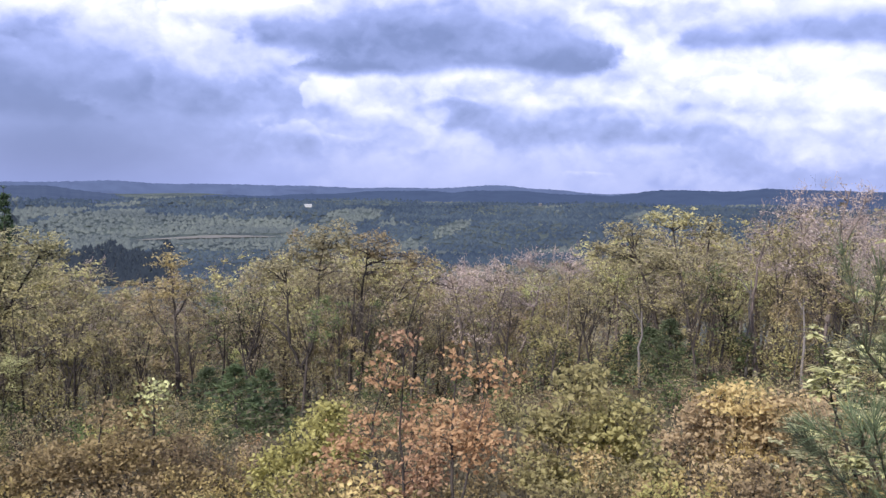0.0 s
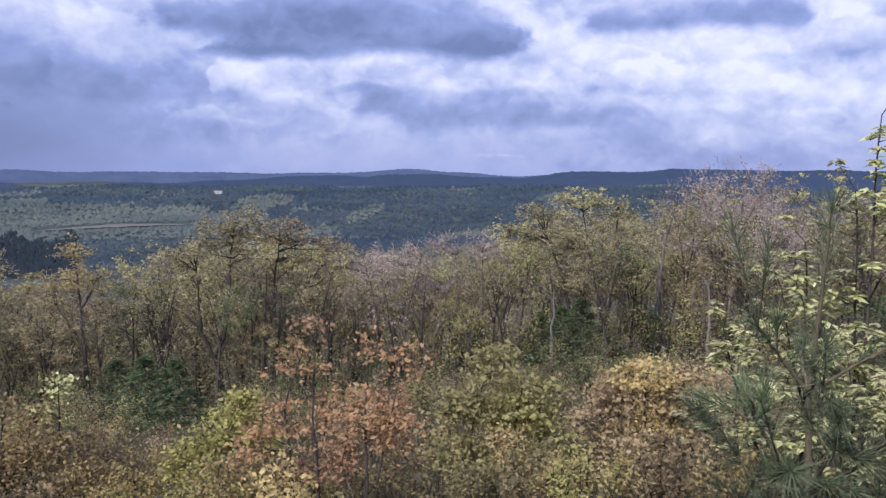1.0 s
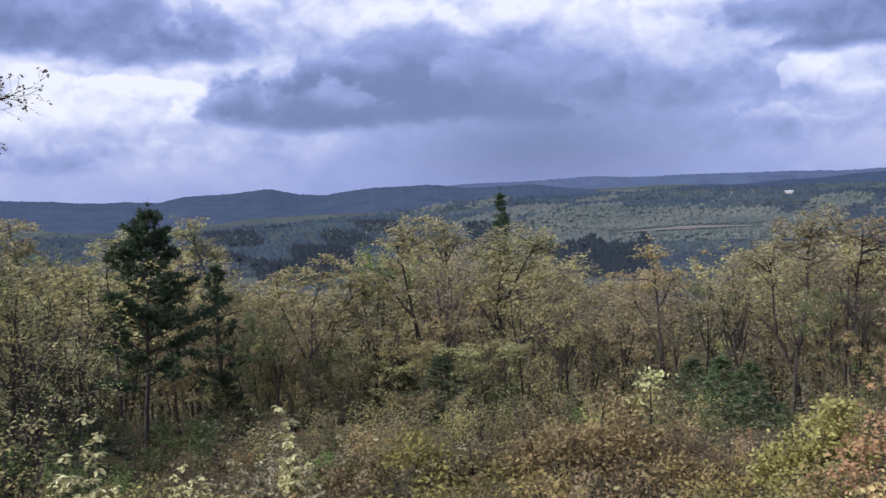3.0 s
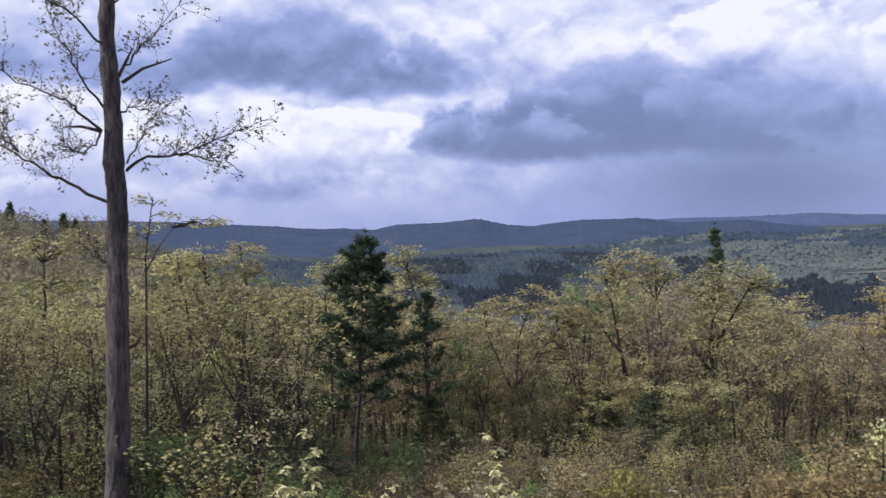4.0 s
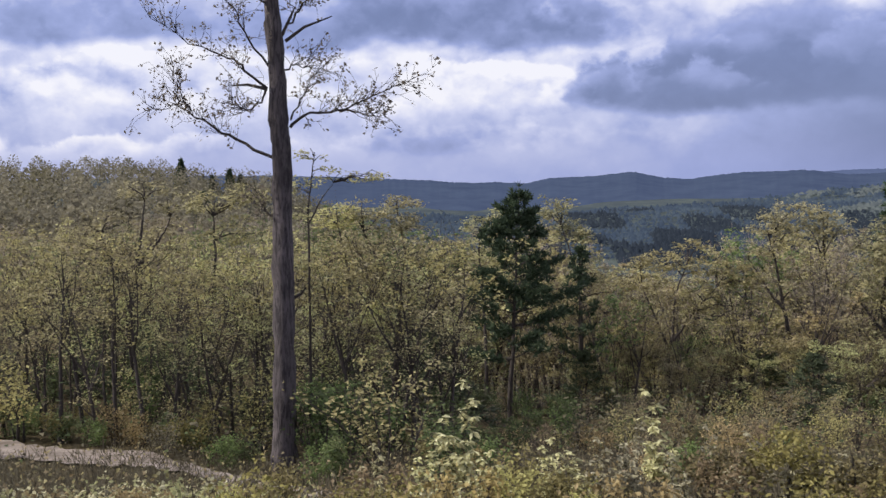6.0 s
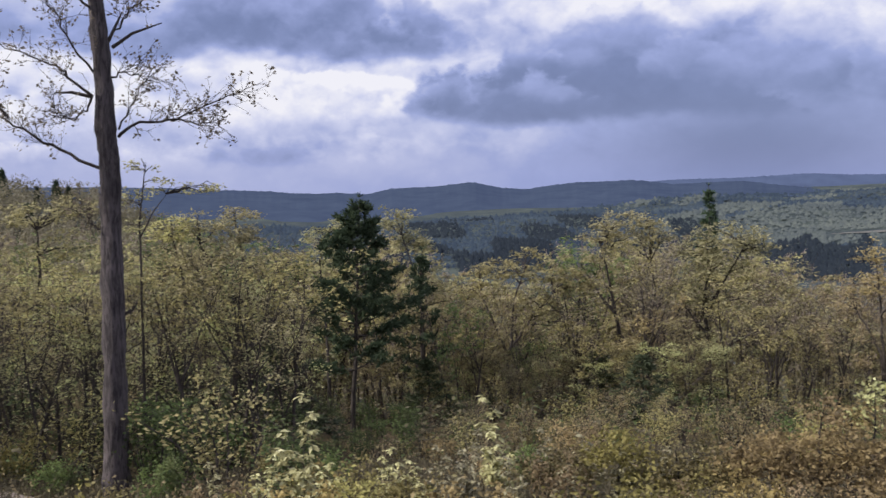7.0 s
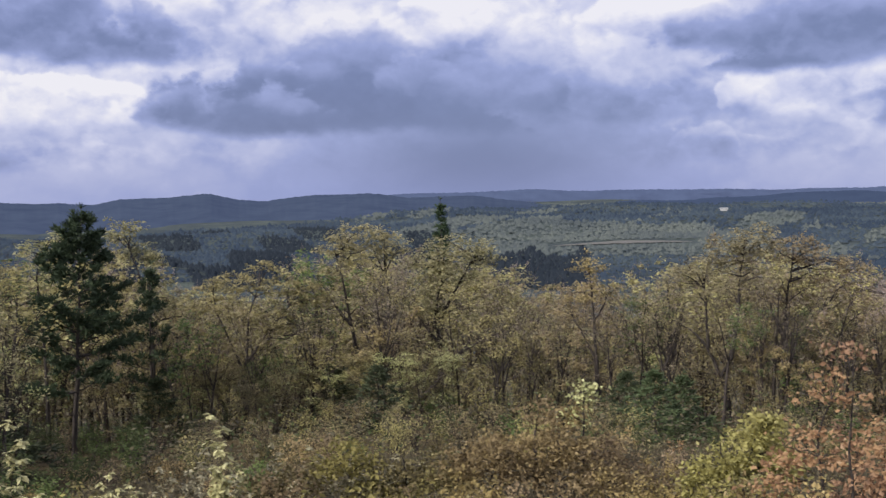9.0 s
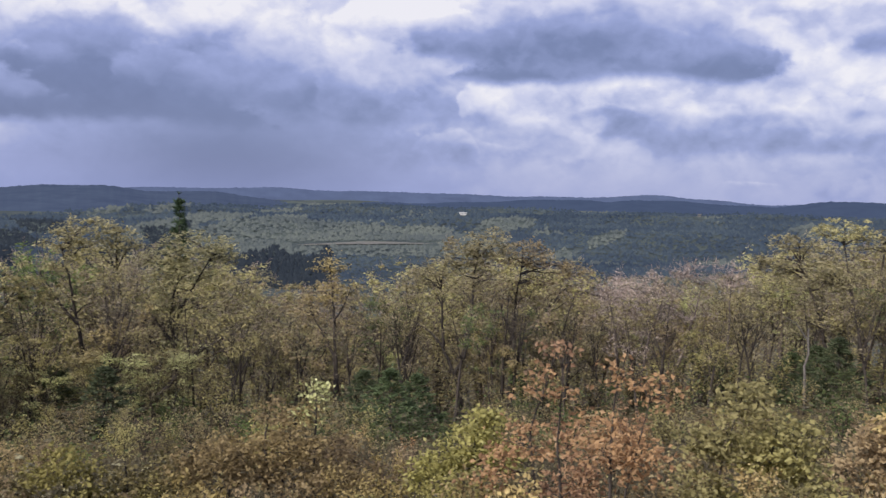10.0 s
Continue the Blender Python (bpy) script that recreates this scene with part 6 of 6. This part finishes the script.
def house(az, r, w, d, h, wall, roof, label, lift):
    ob = tagged(new("farmhouse"), label, "building", "far farm buildings")
    foot = on_land(az, r)
    ob.matrix_basis = pose(foot.x, foot.y, foot.z + lift, 0, 0, az + 12)
    bm = bmesh.new()
    bmesh.ops.create_cube(bm, size=1.0, matrix=Matrix.Translation((0, 0, h / 2 - lift / 2)) @ Matrix.Diagonal((w, d, h + lift, 1)))
    me = bpy.data.meshes.new("wall")
    bm.to_mesh(me)
    bm.free()
    me.materials.append(wall)
    part("wall", me, ob)
    v = np.array([(-w * 0.53, -d * 0.56, h), (w * 0.53, -d * 0.56, h), (w * 0.53, d * 0.56, h), (-w * 0.53, d * 0.56, h), (-w * 0.53, 0, h * 1.5), (w * 0.53, 0, h * 1.5)])
    top = part("roof", mesh_of("roof", v, np.array([(0, 1, 5), (0, 5, 4), (2, 3, 4), (2, 4, 5), (3, 0, 4), (1, 2, 5)]), roof), ob)
    for name, x, z, bw, bh, mat, owner in (("door", -w * 0.1, 1.0, 1.2, 2.1, DARK, ob), ("window", w * 0.15, 1.7, 1.4, 1.3, DARK, ob), ("window", w * 0.35, 1.7, 1.4, 1.3, DARK, ob),
                                           ("window", -w * 0.35, 1.7, 1.4, 1.3, DARK, ob), ("chimney", w * 0.25, h * 1.5, 0.9, 1.6, BEIGE, top)):
        bm = bmesh.new()
        y = -d / 2 - 0.02 if owner is ob else 0.0
        bmesh.ops.create_cube(bm, size=1.0, matrix=Matrix.Translation((x, y, z)) @ Matrix.Diagonal((bw, 0.1 if owner is ob else 0.9, bh, 1)))
        me = bpy.data.meshes.new(name)
        bm.to_mesh(me)
        bm.free()
        me.materials.append(mat)
        part(name, me, owner)


DARK = plain_material("dark_glass_and_door", (0.03, 0.03, 0.035), (0.05, 0.05, 0.05), 0.5, 0.3)
WHITE = plain_material("white_painted_wall", (0.5, 0.5, 0.5), (0.6, 0.6, 0.6), 0.3)
ROOF = plain_material("pale_metal_roof", (0.36, 0.38, 0.4), (0.46, 0.47, 0.48), 0.3, 0.6)
BEIGE = plain_material("beige_wall", (0.12, 0.123, 0.13), (0.16, 0.162, 0.168), 0.3)
house(7.9, 2950, 22, 12, 4.0, WHITE, ROOF, "long white farmhouse among distant woods", 4)
house(-5.75, 3250, 10, 9, 4, BEIGE, BEIGE, "small beige house below a far ridge", 4)

# ---------- weeds and grass on the near slope ----------


def weeds():
    rng = np.random.default_rng(12)
    n = 9500
    az, r = rng.uniform(-34, 76, n), 7.5 + 16.5 * rng.uniform(0, 1, n) ** 0.75
    gap = np.interp(az, TRACK_AZ, TRACK_R) - r
    beside = (off_track(az, r, 0.9) & ~((az > 51) & (gap > 0) & (gap < 1.9))) | (rng.uniform(size=n) < 0.42)
    az, r = az[beside], r[beside]
    z = land(az, r)
    c = np.stack([-r * np.sin(np.radians(az)), r * np.cos(np.radians(az)), z - 0.03], 1)
    v, f = needles(c, np.tile((0.0, 0.0, 1.0), (len(c), 1)), 4, 0.40, 0.022, rng, 0.55)
    tagged(new("weeds", mesh_of("weeds", v, f, LEAF["bud"])), "dry brown grass and weeds on the near slope", "grass", kind="stuff")
    rng2 = np.random.default_rng(13)
    k = 12000
    i = rng2.integers(0, len(c), k)
    lc = c[i] + np.stack([rng2.normal(size=k) * 0.25, rng2.normal(size=k) * 0.25, rng2.uniform(0.05, 0.55, k)], 1)
    for pick, kind, lab in ((slice(0, 5000), "bud", "low dull green herbs among the dry grass"), (slice(5000, 8000), "gold", "low brownish herbs among the dry grass"), (slice(8000, 12000), "olive", "low olive herbs with pale leaves")):
        v, f = leaves(lc[pick], 0.085, rng2, 1.6, 0.2)
        tagged(new("low_herbs", mesh_of("low_herbs", v, f, LEAF[kind])), lab, "plants", kind="stuff")
    rng3 = np.random.default_rng(15)
    for kind, lab in (("shade", "low leafy herbs in front of the dirt track"), ("tan", "low tan-leaved herbs in front of the dirt track"), ("pale", "pale-leaved herbs in front of the dirt track")):
        m = 420
        a, q = rng3.uniform(44, 77, m), rng3.uniform(8.5, 15.5, m)
        ok = (np.interp(a, TRACK_AZ, TRACK_R) - q > 1.0) & ~((a > 53) & (a < 57.5) & (q > 11))
        a, q = a[ok], q[ok]
        lc = np.stack([-q * np.sin(np.radians(a)), q * np.cos(np.radians(a)), land(a, q) + rng3.uniform(0.08, 0.4, len(a))], 1)
        lc = np.repeat(lc, 13, 0)
        lc = lc + rng3.normal(size=lc.shape) * np.array([0.13, 0.13, 0.08])
        tagged(new("low_herbs", mesh_of("low_herbs", *leaves(lc, 0.075, rng3, 1.6, 0.1), LEAF[kind])), lab, "plants", kind="stuff")


weeds()


def brush():
    """Leafy scrub and thin stems that fill the woods between the trunks."""
    rng = np.random.default_rng(14)
    for k, size, kind, high, near, lab in ((13000, 0.11, "bud", 1.1, 22, "brownish scrub on the open slope"), (7000, 0.11, "deep", 1.0, 22, "dark green scrub on the open slope"), (34000, 0.13, "twiggy", 6.0, 54, "brown twiggy scrub between the tree trunks"), (30000, 0.13, "gold", 5.0, 52, "golden-brown scrub on the woodland floor"),
                                           (44000, 0.13, "olive", 6.5, 53, "yellow-green young growth between the tree trunks"), (9000, 0.14, "deep", 1.2, 30, "dark green low scrub on the woodland floor")):
        m = k // 14
        az, r = rng.uniform(-33, 76, m), np.exp(rng.uniform(math.log(near), math.log(50 if near < 25 else 105 if near < 40 else 82), m))
        keep = ~((az > 41.5) & (az < 47.5) & (r < 43)) & off_track(az, r, 1.5)
        az, r = az[keep], r[keep]
        z = land(az, r) + rng.uniform(0.05, 1, len(az)) ** 1.1 * high
        c = np.stack([-r * np.sin(np.radians(az)), r * np.cos(np.radians(az)), z], 1)
        c = np.repeat(c, 14, 0)
        c = c + rng.normal(size=c.shape) * np.array([0.5, 0.5, 0.4])
        tagged(new("scrub", mesh_of("scrub", *small_leaves(c, size, rng), LEAF[kind])), lab, "plants", kind="stuff")
    m = 450
    az, r = rng.uniform(-33, 76, m), np.exp(rng.uniform(math.log(50), math.log(90), m))
    z = land(az, r)
    wood = []
    for a, q, f in zip(az, r, z):
        p = np.array(polar(a, q, f - 0.1))
        wood.append(tube([p, p + (rng.normal() * 0.2, rng.normal() * 0.2, rng.uniform(1, 2.5)), p + (rng.normal() * 0.5, rng.normal() * 0.5, rng.uniform(3, 5.5))], [0.03, 0.022, 0.01], 3))
    tagged(new("thin_stems", mesh_of("thin_stems", *join(wood), BARK_FAR)), "thin grey-brown stems of young growth between trunks", "plants", kind="stuff")


brush()
